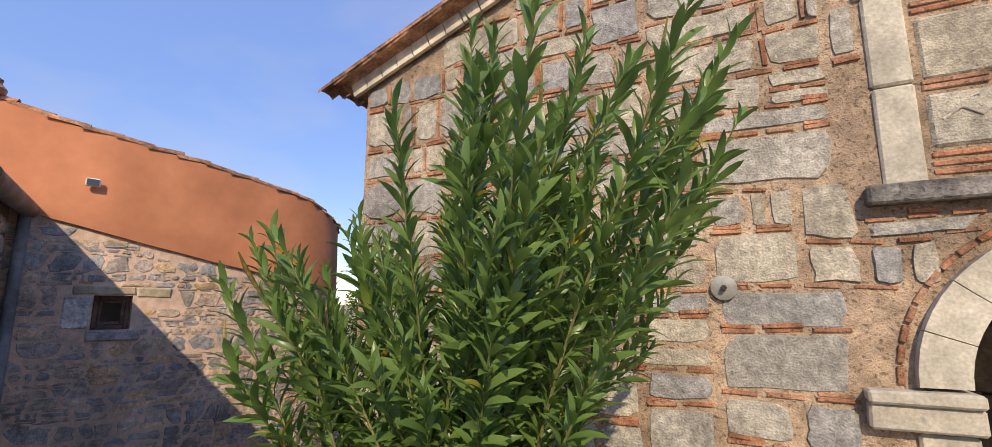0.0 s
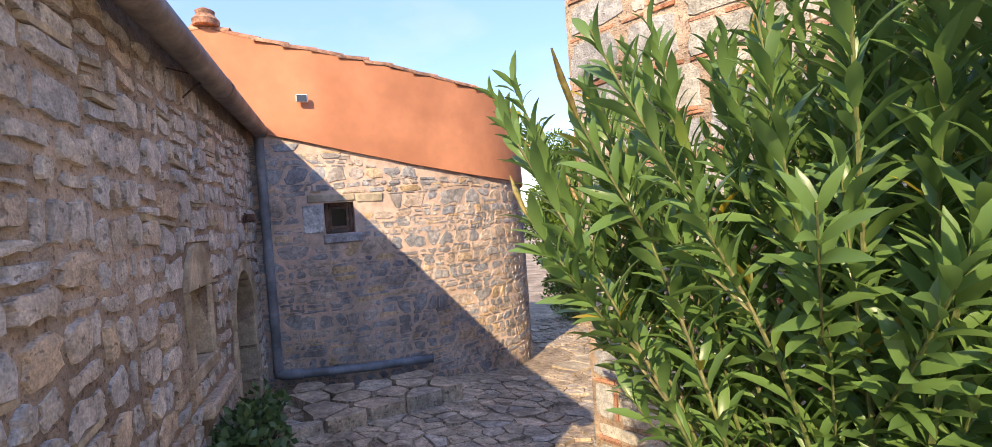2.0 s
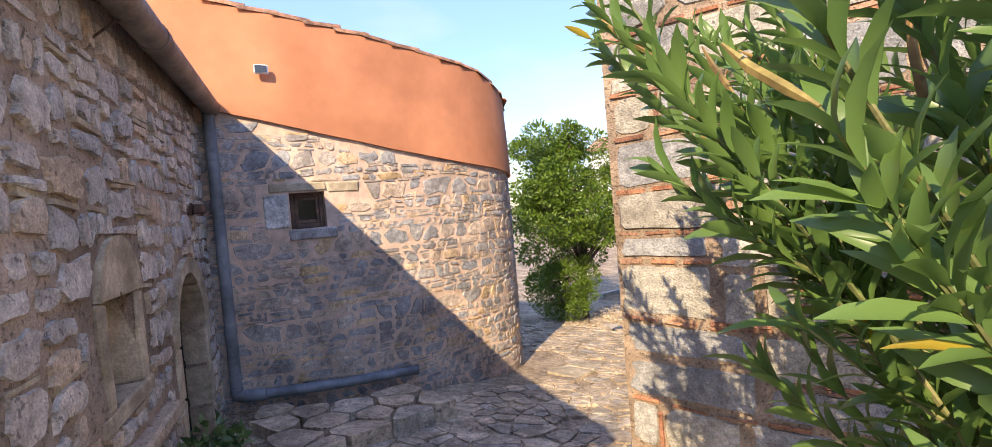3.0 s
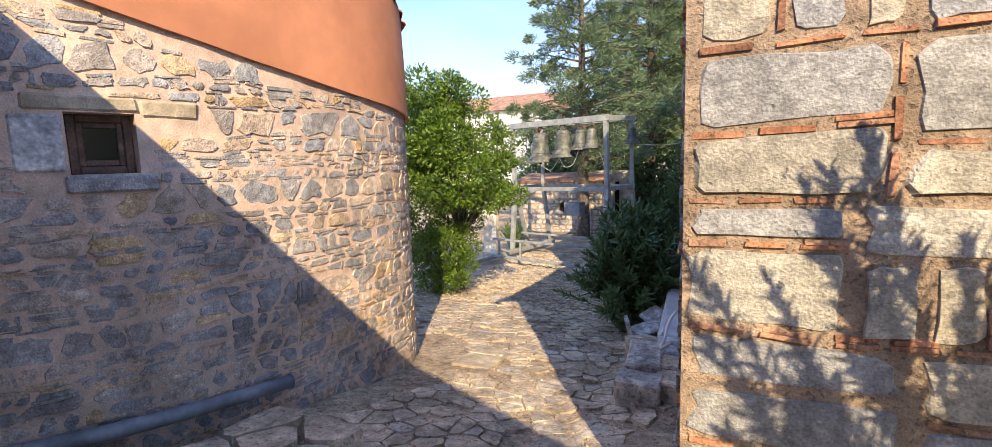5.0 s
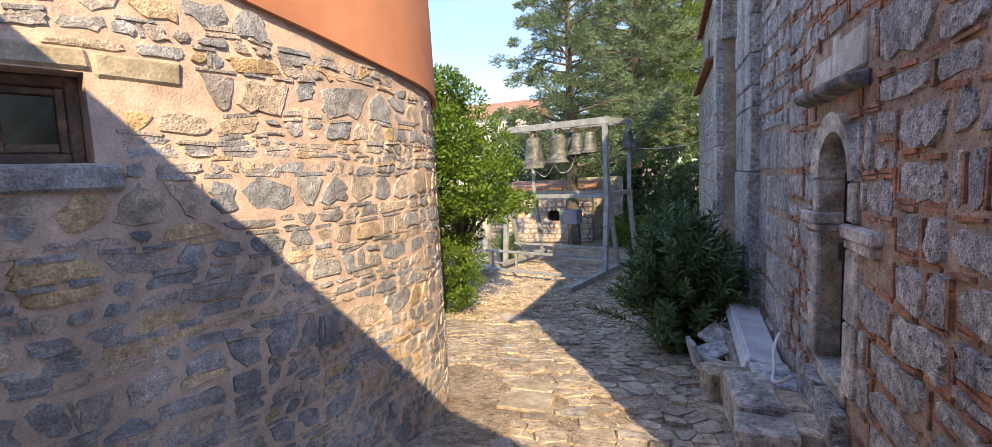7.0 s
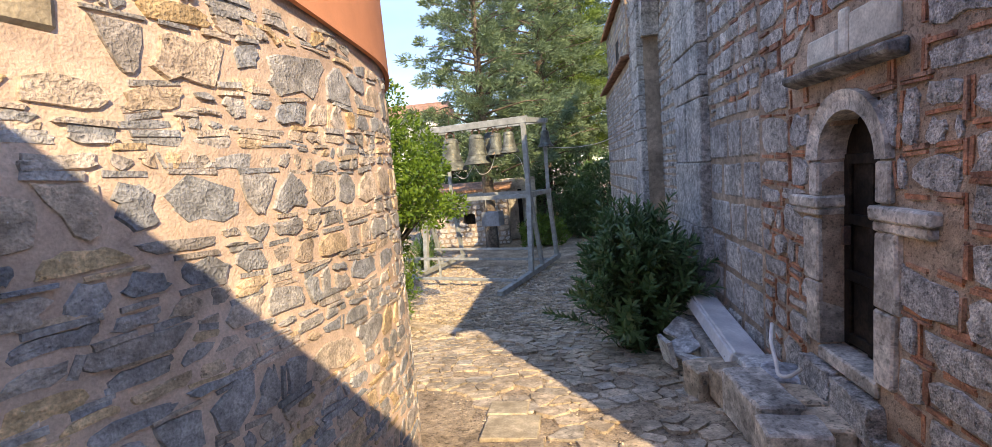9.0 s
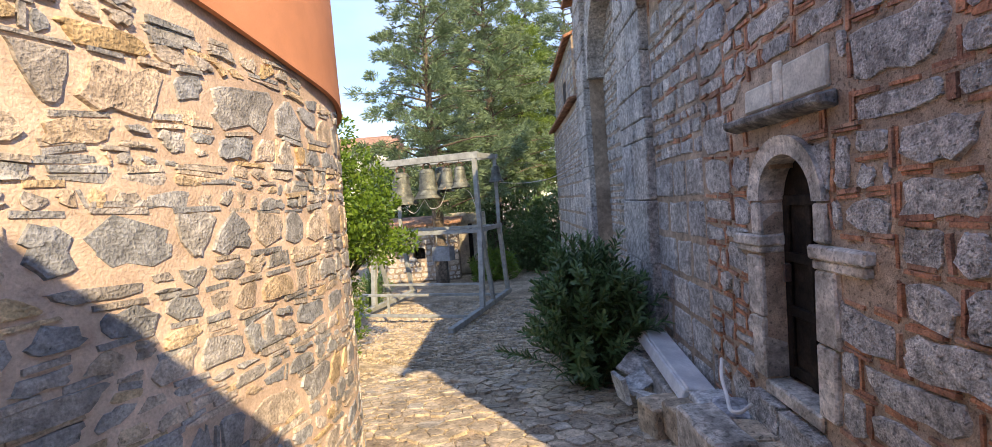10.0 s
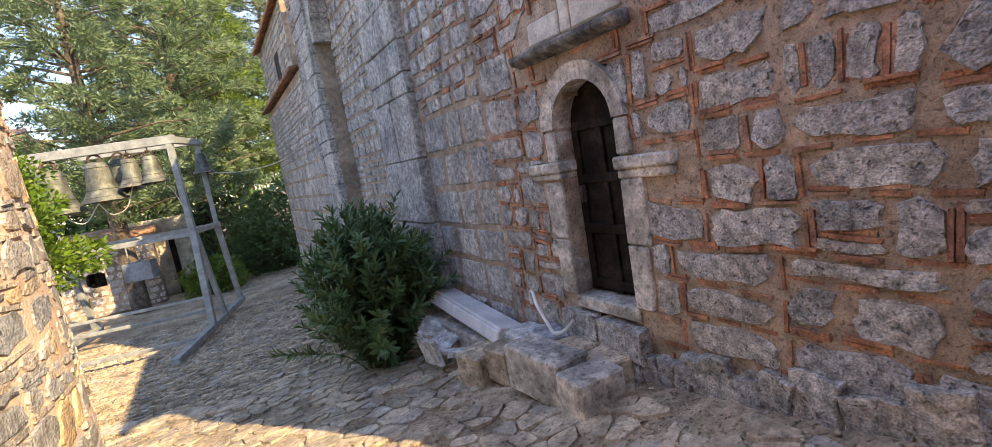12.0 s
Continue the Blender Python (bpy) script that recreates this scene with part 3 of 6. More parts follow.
BEND = spline([(-7.35, 0.65, 0), (-6.98, 1.3, 0), (-6.62, 1.95, 0), (-6.2, 2.75, 0), (-5.97, 3.4, 0), (-5.82, 4.0, 0), (-5.72, 4.6, 0), (-5.70, 5.1, 0), (-5.80, 5.5, 0), (-6.02, 5.87, 0), (-6.4, 6.2, 0), (-7.5, 6.6, 0), (-9.0, 6.9, 0)], 240)
BEND_S = [0.0]
for a, b in zip(BEND, BEND[1:]):
    BEND_S.append(BEND_S[-1] + (b - a).length)
BEND_X, BEND_Y = [p.x for p in BEND], [p.y for p in BEND]


def bend(s, v, d):
    x, y = float(np.interp(s, BEND_S, BEND_X)), float(np.interp(s, BEND_S, BEND_Y))
    x1, y1 = float(np.interp(s + 0.05, BEND_S, BEND_X)), float(np.interp(s + 0.05, BEND_S, BEND_Y))
    x0, y0 = float(np.interp(s - 0.05, BEND_S, BEND_X)), float(np.interp(s - 0.05, BEND_S, BEND_Y))
    t = Vector((x1 - x0, y1 - y0, 0)).normalized()
    return (x + t.y * d, y - t.x * d, v)


def bend_at(x, y):
    return min(zip(BEND_S, BEND), key=lambda q: (q[1].x - x) ** 2 + (q[1].y - y) ** 2)[0]


S_PIPE, S_WIN0, S_WIN1, S_TIP = bend_at(-6.55, 2.1), bend_at(-6.23, 2.69), bend_at(-6.11, 3.0), bend_at(-5.8, 5.5)
BAND = [(0, 3.75), (bend_at(-6.46, 2.25), 3.31), (bend_at(-6.25, 2.66), 3.19), (bend_at(-6.02, 3.27), 3.03), (bend_at(-5.82, 4.0), 2.87), (bend_at(-5.72, 4.6), 2.77), (bend_at(-5.76, 5.35), 2.68), (S_TIP + 1.0, 2.6), (20, 2.5)]
EAVE = [(0, 4.3), (bend_at(-6.73, 1.76), 4.5), (bend_at(-6.35, 2.46), 4.31), (bend_at(-6.0, 3.31), 4.17), (bend_at(-5.8, 4.09), 4.05), (bend_at(-5.72, 5.0), 3.93), (bend_at(-5.77, 5.4), 3.80), (S_TIP + 1.0, 3.6), (20, 3.4)]


def band_z(s):
    return along(BAND, s)


def eave_z(s):
    return along(EAVE, s)


GABLE_U, EAVE_Z, RISE = 4.325, 4.36, 0.36


def gable_z(u):
    return EAVE_Z + RISE * (GABLE_U - abs(u - GABLE_U))


def side_top(u):
    return 4.3 if u < 5.0 else (6.55 if u < 10.9 else 4.4)


def arch_hole(u, v, cu, spring, r):
    return abs(u - cu) < r and v < spring or math.hypot(u - cu, v - spring) < r


# church front, with the arched portal
F_CU, F_SPRING, F_RIN, F_ROUT = 4.325, 2.0, 0.58, 0.80
us = steps_between(0, 8.65, 0.15, (F_CU - F_RIN, F_CU + F_RIN))
vs = steps_between(-0.3, 6.0, 0.12, (F_SPRING,))
fv, ff = panel(lambda u, v, d: front(u, min(v, gable_z(u)), d), us, vs, 0.55, lambda u, v: not arch_hole(u, v, F_CU, F_SPRING, F_RIN + 0.1), 0.008)
wall_front = tagged(raw("wall_front", fv, ff, CHURCH_MORTAR), "church front of pale limestone blocks framed by thin red bricks", "wall", kind="structure")

# church flank, with the small arched door and the tall blind arch
D_CU, D_SPRING, D_RIN, D_ROUT = 2.22, 1.87, 0.30, 0.42
R_CU, R_SPRING, R_R = 7.65, 4.35, 1.5
us = steps_between(0.0, 17.2, 0.15, (D_CU - D_RIN, D_CU + D_RIN, R_CU - R_R, R_CU + R_R, 5.0, 10.9))
vs = steps_between(-1.6, 6.6, 0.12, (D_SPRING,))
fv, ff = panel(lambda u, v, d: side(u, min(v, side_top(u + (-0.01 if abs(u - 10.9) < 0.02 else 0.01))), d), us, vs, 0.55,
               lambda u, v: v < side_top(u) and not arch_hole(u, v, D_CU, D_SPRING, D_RIN + 0.06) and not arch_hole(u, v, R_CU, R_SPRING, R_R), 0.008)
wall_side = tagged(raw("wall_side", fv, ff, CHURCH_MORTAR), "church flank of grey limestone blocks with brick slivers in earth mortar", "wall", kind="structure")
fv, ff = panel(lambda u, v, d: side(u, v, d - 0.3), [R_CU - R_R - 0.2, R_CU + R_R + 0.2], [-1.6, 6.3], 0.24, lambda u, v: True)
blind = tagged(raw("wall_blind_arch", fv, ff, CHURCH_MORTAR), "recessed wall inside the tall blind arch", "wall", kind="structure")

# house behind the gutter, in shade
L_CU, L_SPRING, L_RIN, L_ROUT = 1.04, 1.42, 0.46, 0.58
LW = (2.31, 1.43, 2.73, 1.90)
us = steps_between(0.0, 5.7, 0.15, (L_CU - L_RIN, L_CU + L_RIN, LW[0], LW[2]))
vs = steps_between(-0.2, 3.42, 0.1, (LW[1], LW[3], L_SPRING))
fv, ff = panel(left, us, vs, 0.5, lambda u, v: not arch_hole(u, v, L_CU, L_SPRING, L_RIN + 0.05) and not inside(u, v, [LW]), 0.02)
wall_left = tagged(raw("wall_house", fv, ff, LEFT_MORTAR), "old house wall of rough grey stones in brown mortar", "wall", kind="structure")

# rounded house, stone below and orange render above
WIN = (S_WIN0, 2.13, S_WIN1, 2.50)
us = steps_between(0.2, BEND_S[-1], 0.1, (WIN[0], WIN[2]))
vs = steps_between(-0.5, 4.4, 0.1, (WIN[1], WIN[3]))
fv, ff = panel(lambda s, v, d: bend(s, min(v, eave_z(s) - 0.06), d), us, vs, 0.45, lambda s, v: not inside(s, v, [WIN]), 0.012)
wall_round = tagged(raw("wall_rounded_house", fv, ff, PINK_MORTAR, smooth=False), "rounded rubble wall with pink lime mortar", "wall", kind="structure")


def skin(s, f, d):
    lo = band_z(s) + 0.012 * noise.noise((s * 2.5, 0, 9))
    return bend(s, lo + (eave_z(s) - lo) * f, d + 0.045 - 0.02 * f + 0.008 * noise.noise((s * 1.5, f * 3, 2)))


fv, ff = panel(skin, steps_between(0.2, BEND_S[-1], 0.1), [0, 0.015, 0.05, 0.2, 0.4, 0.6, 0.8, 1.0], 0.03, lambda s, f: True)
orange = tagged(raw("wall_render", fv, ff, RENDER, smooth=False), "smooth orange lime render on the upper wall", "wall", kind="structure")
for p in orange.data.polygons:
    p.use_smooth = True
orange.data.set_sharp_from_angle(angle=radians(40))

# closing walls out of sight: the church's far sides and the two houses' backs
def plain_wall(name, a, b, z0, z1, material, label):
    bm = bmesh.new()
    d = Vector((b[0] - a[0], b[1] - a[1], 0))
    box(bm, (d.length, 0.3, z1 - z0), pose((a[0] + b[0]) / 2, (a[1] + b[1]) / 2, (z0 + z1) / 2, 0, 0, math.degrees(math.atan2(d.y, d.x))))
    return tagged(part(name, bm, material), label, "wall", kind="structure")


plain_wall("wall_church_back", (-2.4, 20.1), (5.8, 20.1), -1.6, 4.3, CHURCH_MORTAR, "plain back wall of the church")
plain_wall("wall_church_far", (5.65, 3.75), (5.65, 19.9), -1.6, 4.3, CHURCH_MORTAR, "plain far wall of the church")
plain_wall("wall_house_end", left(5.55, 0, -0.52)[:2], left(5.55, 0, -2.4)[:2], 0.2, 3.4, LEFT_MORTAR, "plain end wall of the old house")
plain_wall("wall_house_back", left(0.1, 0, -2.4)[:2], left(5.7, 0, -2.4)[:2], 0.2, 3.9, LEFT_MORTAR, "plain back wall of the old house")
plain_wall("wall_rounded_back", (-9.2, 0.7), (-9.2, 6.6), -0.3, 3.3, PINK_MORTAR, "plain back wall of the rounded house")


# ---- roofs ----
def slab_roof(name, rows, label):
    """A tiled roof surface through rows of points, ribbed like rows of barrel tiles."""
    verts, faces = [], []
    m = len(rows[0])
    for row in rows:
        verts += row
    for i in range(len(rows) - 1):
        for j in range(m - 1):
            faces.append((i * m + j, (i + 1) * m + j, (i + 1) * m + j + 1, i * m + j + 1))
    ob = raw(name, verts, faces, TILE)
    so = ob.modifiers.new("thickness", "SOLIDIFY")
    so.thickness, so.offset = 0.05, 1
    return tagged(ob, label, "roof", kind="structure")


def ribbed(a, b, c, d, n=60):
    """Rows of points over the quad a-b (eave) to d-c (ridge), with ribs running up the slope."""
    a, b, c, d = (Vector(p) for p in (a, b, c, d))
    rows = []
    for i in range(n * 4 + 1):
        f = i / (n * 4)
        up = Vector((0, 0, 0.035 * abs(math.sin(f * n * math.pi))))
        rows.append([tuple(a.lerp(b, f) + up), tuple(d.lerp(c, f) + up)])
    return rows


AX, RZ = 1.475, EAVE_Z + RISE * GABLE_U + 0.05
slab_roof("roof_church_near", ribbed((-3.08, 2.83, EAVE_Z - 0.03), (-3.08, 8.0, EAVE_Z - 0.03), (AX, 8.0, RZ), (AX, 2.83, RZ), 26), "red tiled church roof slope")
slab_roof("roof_church_far", ribbed((6.0, 2.83, EAVE_Z - 0.03), (6.0, 8.0, EAVE_Z - 0.03), (AX, 8.0, RZ), (AX, 2.83, RZ), 26), "red tiled church roof slope away from the yard")
slab_roof("roof_transept", ribbed((-3.1, 7.95, 6.55), (-3.1, 14.05, 6.55), (AX, 14.05, 7.6), (AX, 7.95, 7.6), 30), "red tiled roof of the taller church bay")
slab_roof("roof_choir", ribbed((-3.05, 14.06, 4.4), (-3.05, 20.4, 4.4), (AX, 20.4, 5.6), (AX, 14.06, 5.6), 30), "red tiled roof of the low church end")
slab_roof("roof_house", ribbed(left(-0.02, 3.42, 0.12), left(5.75, 3.42, 0.12), left(5.75, 4.3, -2.3), left(-0.02, 4.3, -2.3), 40), "tiled roof of the old house")
rows = []
for i in range(80):
    s = 0.25 + (BEND_S[-1] - 0.3) * i / 79
    rows.append([bend(s, eave_z(s) - 0.02, -0.05), (-8.4, 3.2 + 0.02 * (i - 40), 4.0)])
slab_roof("roof_rounded_house", rows, "tiled roof of the rounded house")


def verge_tiles(parent, n, spot, label):
    """Curved clay tiles laid one over the next along a roof edge; spot(k) gives the pose of tile k."""
    verts, faces = [], []
    for j, x in enumerate((-0.19, 0.0, 0.19)):
        for q in range(7):
            a = math.pi * (q / 6)
            rr = 0.085 - 0.008 * j
            verts.append((x, rr * math.cos(a), 0.045 * math.sin(a) + 0.008 * j))
    m = 7
    for j in range(2):
        for q in range(6):
            faces.append((j * m + q, (j + 1) * m + q, (j + 1) * m + q + 1, j * m + q + 1))
    low = len(verts)
    verts += [(x, y, z - 0.016) for x, y, z in verts]
    faces += [tuple(low + i for i in f[::-1]) for f in faces]
    rim = [0, 1, 2, 3, 4, 5, 6, 13, 20, 19, 18, 17, 16, 15, 14, 7]
    for a, b in zip(rim, rim[1:] + rim[:1]):
        faces.append((a, b, low + b, low + a))
    me = mesh_of("roof_tile", verts, faces, TILE)
    for k in range(n):
        ob = new("roof_tile", me)
        ob.matrix_world = spot(k)
        ob.parent = parent


def frame_along(p, q, across=(0, 0, 1)):
    x = (Vector(q) - Vector(p)).normalized()
    z = (Vector(across) - x * x.dot(Vector(across))).normalized()
    y = z.cross(x)
    m = Matrix((x, y, z)).transposed().to_4x4()
    m.translation = Vector(p)
    return m


verge = tagged(new("roof_edge"), "row of weathered terracotta tiles along the rounded roof edge", "roof edge", kind="structure")
r1 = random.Random(3)


def verge_spot(k):
    s = 0.4 + 0.3 * k
    p, q = bend(s, eave_z(s) + 0.006, r1.uniform(-0.055, -0.03)), bend(s + 0.25, eave_z(s + 0.25) + 0.006 + r1.uniform(-0.012, 0.03), -0.04)
    return frame_along(p, q)


verge_tiles(verge, int((S_TIP + 1.3) / 0.3), verge_spot, "")
gable = tagged(new("gable_edge"), "row of terracotta tiles along the church gable", "roof edge", kind="structure")


def gable_spot(k):
    u = -0.2 + 0.32 * k
    return frame_along(front(u, gable_z(max(u, -0.2)) + 0.03, 0.14), front(u + 0.3, gable_z(u + 0.3) + 0.03, 0.14))


verge_tiles(gable, 14, gable_spot, "")
eaves = tagged(new("flank_edge"), "row of terracotta tiles along the church flank's eave", "roof edge", kind="structure")
verge_tiles(eaves, 27, lambda k: frame_along((-3.02, 3.0 + 0.19 * k, EAVE_Z + 0.0), (-2.8, 3.0 + 0.19 * k, EAVE_Z + 0.08)), "")
bm = bmesh.new()
for k in range(28):
    u0, u1 = -0.12 + 0.16 * k, 0.03 + 0.16 * k
    bar(bm, front(u0, gable_z(u0) - 0.05, 0.05), front(u1, gable_z(u1) - 0.05, 0.05), 0.035, 0.12, 0)
tagged(part("trim_gable", bm, PLASTER), "pale mortar band under the gable tiles", "trim", kind="structure")
# pots of clay on the ridge of the rounded house
bm = bmesh.new()
lathe(bm, [(0.0, -0.03), (0.13, -0.03), (0.14, 0.03), (0.09, 0.09), (0.10, 0.13), (0.05, 0.16), (0.0, 0.165)], 14)
bmesh.ops.transform(bm, matrix=Matrix.Translation(bend(bend_at(-6.73, 1.76), 4.56, 0.0)), verts=bm.verts)
tagged(part("ridge_cap", bm, TILE, smooth=True), "terracotta cap on the roof ridge", "roof cap")


# ---- dressed stone round the openings ----
def voussoirs(parent, place, cu, spring, rin, rout, n, material, proud, deep, label=""):
    """Wedge stones of an arch, each its own piece."""
    for k in range(n):
        a0, a1 = math.pi * (k + 0.01) / n, math.pi * (k + 0.99) / n
        verts = []
        for d in (-deep, proud):
            for rr in (rin, rin + (rout - rin) * 0.55, rout):
                for q in range(4):
                    a = a0 + (a1 - a0) * q / 3
                    dd = d + (0.015 if d > 0 and rr == rout else 0)
                    verts.append(place(cu - rr * math.cos(a), spring + rr * math.sin(a), dd))
        faces = []
        for i in range(2):
            for q in range(3):
                a, b, c, e = i * 4 + q, i * 4 + q + 1, (i + 1) * 4 + q + 1, (i + 1) * 4 + q
                faces += [(12 + a, 12 + b, 12 + c, 12 + e), (a, e, c, b)]
        for q in range(3):
            faces += [(q, q + 1, 13 + q, 12 + q), (8 + q, 20 + q, 21 + q, 9 + q)]
        for i in range(2):
            faces += [(i * 4, 12 + i * 4, 16 + i * 4, 4 + i * 4), (3 + i * 4, 7 + i * 4, 19 + i * 4, 15 + i * 4)]
        raw("arch_stone", verts, faces, material, parent, label)


def block(name, parent, place, u0, v0, u1, v1, d0, d1, material, bevel=0.012, label=""):
    """A worn squared stone set in a wall between depths d0 and d1."""
    bm = bmesh.new()
    box(bm, (u1 - u0, v1 - v0, d1 - d0), None, bevel)
    for v in bm.verts:
        u, w, d = v.co.x + (u0 + u1) / 2, v.co.y + (v0 + v1) / 2, v.co.z + (d0 + d1) / 2
        n = noise.noise((u * 9, w * 9, d * 9))
        v.co = place(u + 0.006 * n, w + 0.006 * n, d + 0.005 * n)
    return part(name, bm, material, parent, label)


def jambs(parent, place, cu, rin, rout, v0, v1, n, material, proud, deep):
    for sgn in (-1, 1):
        for k in range(n):
            a, b = v0 + (v1 - v0) * k / n + 0.004, v0 + (v1 - v0) * (k + 1) / n - 0.004
            u0, u1 = sorted((cu + sgn * rin, cu + sgn * (rout + (0.03 if k % 2 else 0))))
            block("jamb_stone", parent, place, u0, a, u1, b, -deep, proud, material)


def panelled_door(name, place, u0, v0, u1, spring, depth, label, arch=True, planks=3):
    """A wooden leaf with an arched head, rails, stiles and sunk panels, and an iron handle."""
    door = tagged(new(name), label, "door", kind="structure")
    cu, r = (u0 + u1) / 2, (u1 - u0) / 2
    outline = [(u0, v0), (u1, v0)] + [(cu + r * math.cos(math.pi * q / 14), spring + r * math.sin(math.pi * q / 14)) for q in range(15)]
    verts = [place(u, v, -depth) for u, v in outline] + [place(u, v, -depth - 0.05) for u, v in outline]
    n = len(outline)
    faces = [tuple(range(n)), tuple(range(2 * n - 1, n - 1, -1))] + [(i, (i + 1) % n, n + (i + 1) % n, n + i) for i in range(n)]
    raw("leaf_board", verts, faces, DARK_WOOD, door)
    for f in (0.08, 0.5, 0.92):
        block("stile", door, place, u0 + (u1 - u0) * f - 0.035, v0, u0 + (u1 - u0) * f + 0.035, spring, -depth, -depth + 0.025, DARK_WOOD, 0.006)
    for f in (0.02, 0.36, 0.66, 0.97):
        block("rail", door, place, u0 + 0.03, v0 + (spring - v0) * f, u1 - 0.03, v0 + (spring - v0) * f + 0.07, -depth, -depth + 0.03, DARK_WOOD, 0.006)
    block("door_handle", door, place, u0 + (u1 - u0) * 0.84, v0 + (spring - v0) * 0.55, u0 + (u1 - u0) * 0.88, v0 + (spring - v0) * 0.65, -depth + 0.02, -depth + 0.07, IRON, 0.005, "small dark iron handle")
    return door


portal = tagged(new("trim_portal"), "moulded pale limestone arch round the church portal", "portal", kind="structure")
voussoirs(portal, front, F_CU, F_SPRING, F_RIN, F_ROUT - 0.02, 9, DRESSED, 0.05, 0.4)
jambs(portal, front, F_CU, F_RIN, F_ROUT, 0.42, 1.79, 3, DRESSED, 0.03, 0.4)
for sgn in (-1, 1):
    u0, u1 = sorted((F_CU + sgn * (F_RIN - 0.02), F_CU + sgn * 0.99))
    block("impost", portal, front, u0, 1.80, u1, 1.92, -0.4, 0.08, DRESSED)
    block("impost", portal, front, u0, 1.92, u1 - 0.0, 1.985, -0.4, 0.11, DRESSED)
for k in range(26):
    a = math.pi * (k + 0.5) / 26
    bm = bmesh.new()
    box(bm, (0.028, 0.085, 0.05), Matrix.Rotation(0, 4, "X"), 0.004)
    for v in bm.verts:
        x, y = 0.835 + v.co.x, v.co.y
        v.co = front(F_CU - (x * math.cos(a) - y * math.sin(a)), F_SPRING + x * math.sin(a) + y * math.cos(a), v.co.z * 0.8)
    part("brick", bm, BRICK, portal)
ledge = tagged(new("trim_ledge"), "dark weathered stone ledge over the portal", "ledge", kind="structure")
block("ledge_stone", ledge, front, 3.44, 2.89, 5.21, 2.99, -0.1, 0.10, LEDGE, 0.012)
frame_stone = tagged(new("trim_panel_frame"), "pale stone frame with carved panels above the portal", "panel", kind="structure")
for u0, u1 in ((3.53, 3.71), (4.94, 5.12)):
    for a, b in ((2.995, 3.52), (3.53, 4.05)):
        block("frame_stone", frame_stone, front, u0, a, u1, b, -0.1, 0.025, DRESSED)
block("frame_stone", frame_stone, front, 3.5, 4.055, 5.15, 4.22, -0.1, 0.03, DRESSED)
for a, b in ((3.17, 3.45), (3.53, 3.88)):
    for u0, u1 in ((3.75, 4.30), (4.34, 4.90)):
        block("panel_stone", frame_stone, front, u0, a, u1, b, -0.1, 0.018, FRONT_STONE, 0.015)
for v in (3.03, 3.075, 3.12, 3.475, 3.505, 3.91, 3.95):
    for k in range(4):
        block("brick", frame_stone, front, 3.74 + 0.29 * k, v, 4.0 + 0.29 * k, v + 0.026, -0.05, 0.012 + 0.004 * (k % 2), BRICK, 0.004)
bm = bmesh.new()
for k in range(6):
    a = math.tau * k / 6
    tube(bm, [front(4.12, 3.33, 0.016), front(4.12 + 0.035 * math.cos(a), 3.33 + 0.035 * math.sin(a), 0.022), front(4.12 + 0.062 * math.cos(a), 3.33 + 0.062 * math.sin(a), 0.014)], [0.006, 0.012, 0.004], 6)
tube(bm, [front(3.8, 3.31, 0.016), front(3.88, 3.36, 0.02), front(3.95, 3.31, 0.02), front(4.02, 3.37, 0.02), front(4.2, 3.40, 0.016)], 0.007, 6)
part("carving", bm, DRESSED_GREY, frame_stone, "carved stone scroll and rosette")
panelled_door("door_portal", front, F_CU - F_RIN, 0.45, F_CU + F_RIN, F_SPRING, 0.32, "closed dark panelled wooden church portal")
disc = thing("wall_anchor", "round grey metal anchor plate bolted to the church front", "anchor plate", at=front(2.74, 2.485, 0.0))
bm = bmesh.new()
lathe(bm, [(0.0, 0.034), (0.065, 0.034), (0.07, 0.03), (0.07, 0.0)], 20)
bmesh.ops.rotate(bm, matrix=Matrix.Rotation(radians(90), 3, "X"), verts=bm.verts)
part("plate", bm, STEEL, disc, smooth=True)
bm = bmesh.new()
lathe(bm, [(0.0, 0.075), (0.014, 0.075), (0.018, 0.034), (0.018, 0.03)], 6)
bmesh.ops.rotate(bm, matrix=Matrix.Rotation(radians(90), 3, "X"), verts=bm.verts)
part("bolt", bm, IRON, disc, "rusty bolt")

door_trim = tagged(new("trim_side_door"), "weathered grey stone arch round the small church door", "door surround", kind="structure")
voussoirs(door_trim, side, D_CU, D_SPRING, D_RIN, D_ROUT, 7, DRESSED_GREY, 0.03, 0.35)
jambs(door_trim, side, D_CU, D_RIN, D_ROUT, 1.625, 1.865, 1, DRESSED_GREY, 0.03, 0.35)
jambs(door_trim, side, D_CU, D_RIN, D_ROUT + 0.04, 0.60, 1.48, 2, DRESSED_GREY, 0.035, 0.35)
block("impost", door_trim, side, 1.49, 1.48, 1.93, 1.54, -0.3, 0.042, DRESSED_GREY)
block("impost", door_trim, side, 1.47, 1.54, 1.94, 1.62, -0.3, 0.06, DRESSED_GREY)
block("impost", door_trim, side, 2.50, 1.50, 2.86, 1.55, -0.3, 0.042, DRESSED_GREY)
block("impost", door_trim, side, 2.49, 1.55, 2.88, 1.63, -0.3, 0.06, DRESSED_GREY)
block("threshold", door_trim, side, 1.90, 0.50, 2.54, 0.60, -0.4, 0.03, DRESSED_GREY)
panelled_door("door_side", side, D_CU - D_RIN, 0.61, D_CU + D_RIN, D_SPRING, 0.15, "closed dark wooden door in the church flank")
ledge2 = tagged(new("trim_side_ledge"), "sloping weathered stone ledge above the small door", "ledge", kind="structure")
bm = bmesh.new()
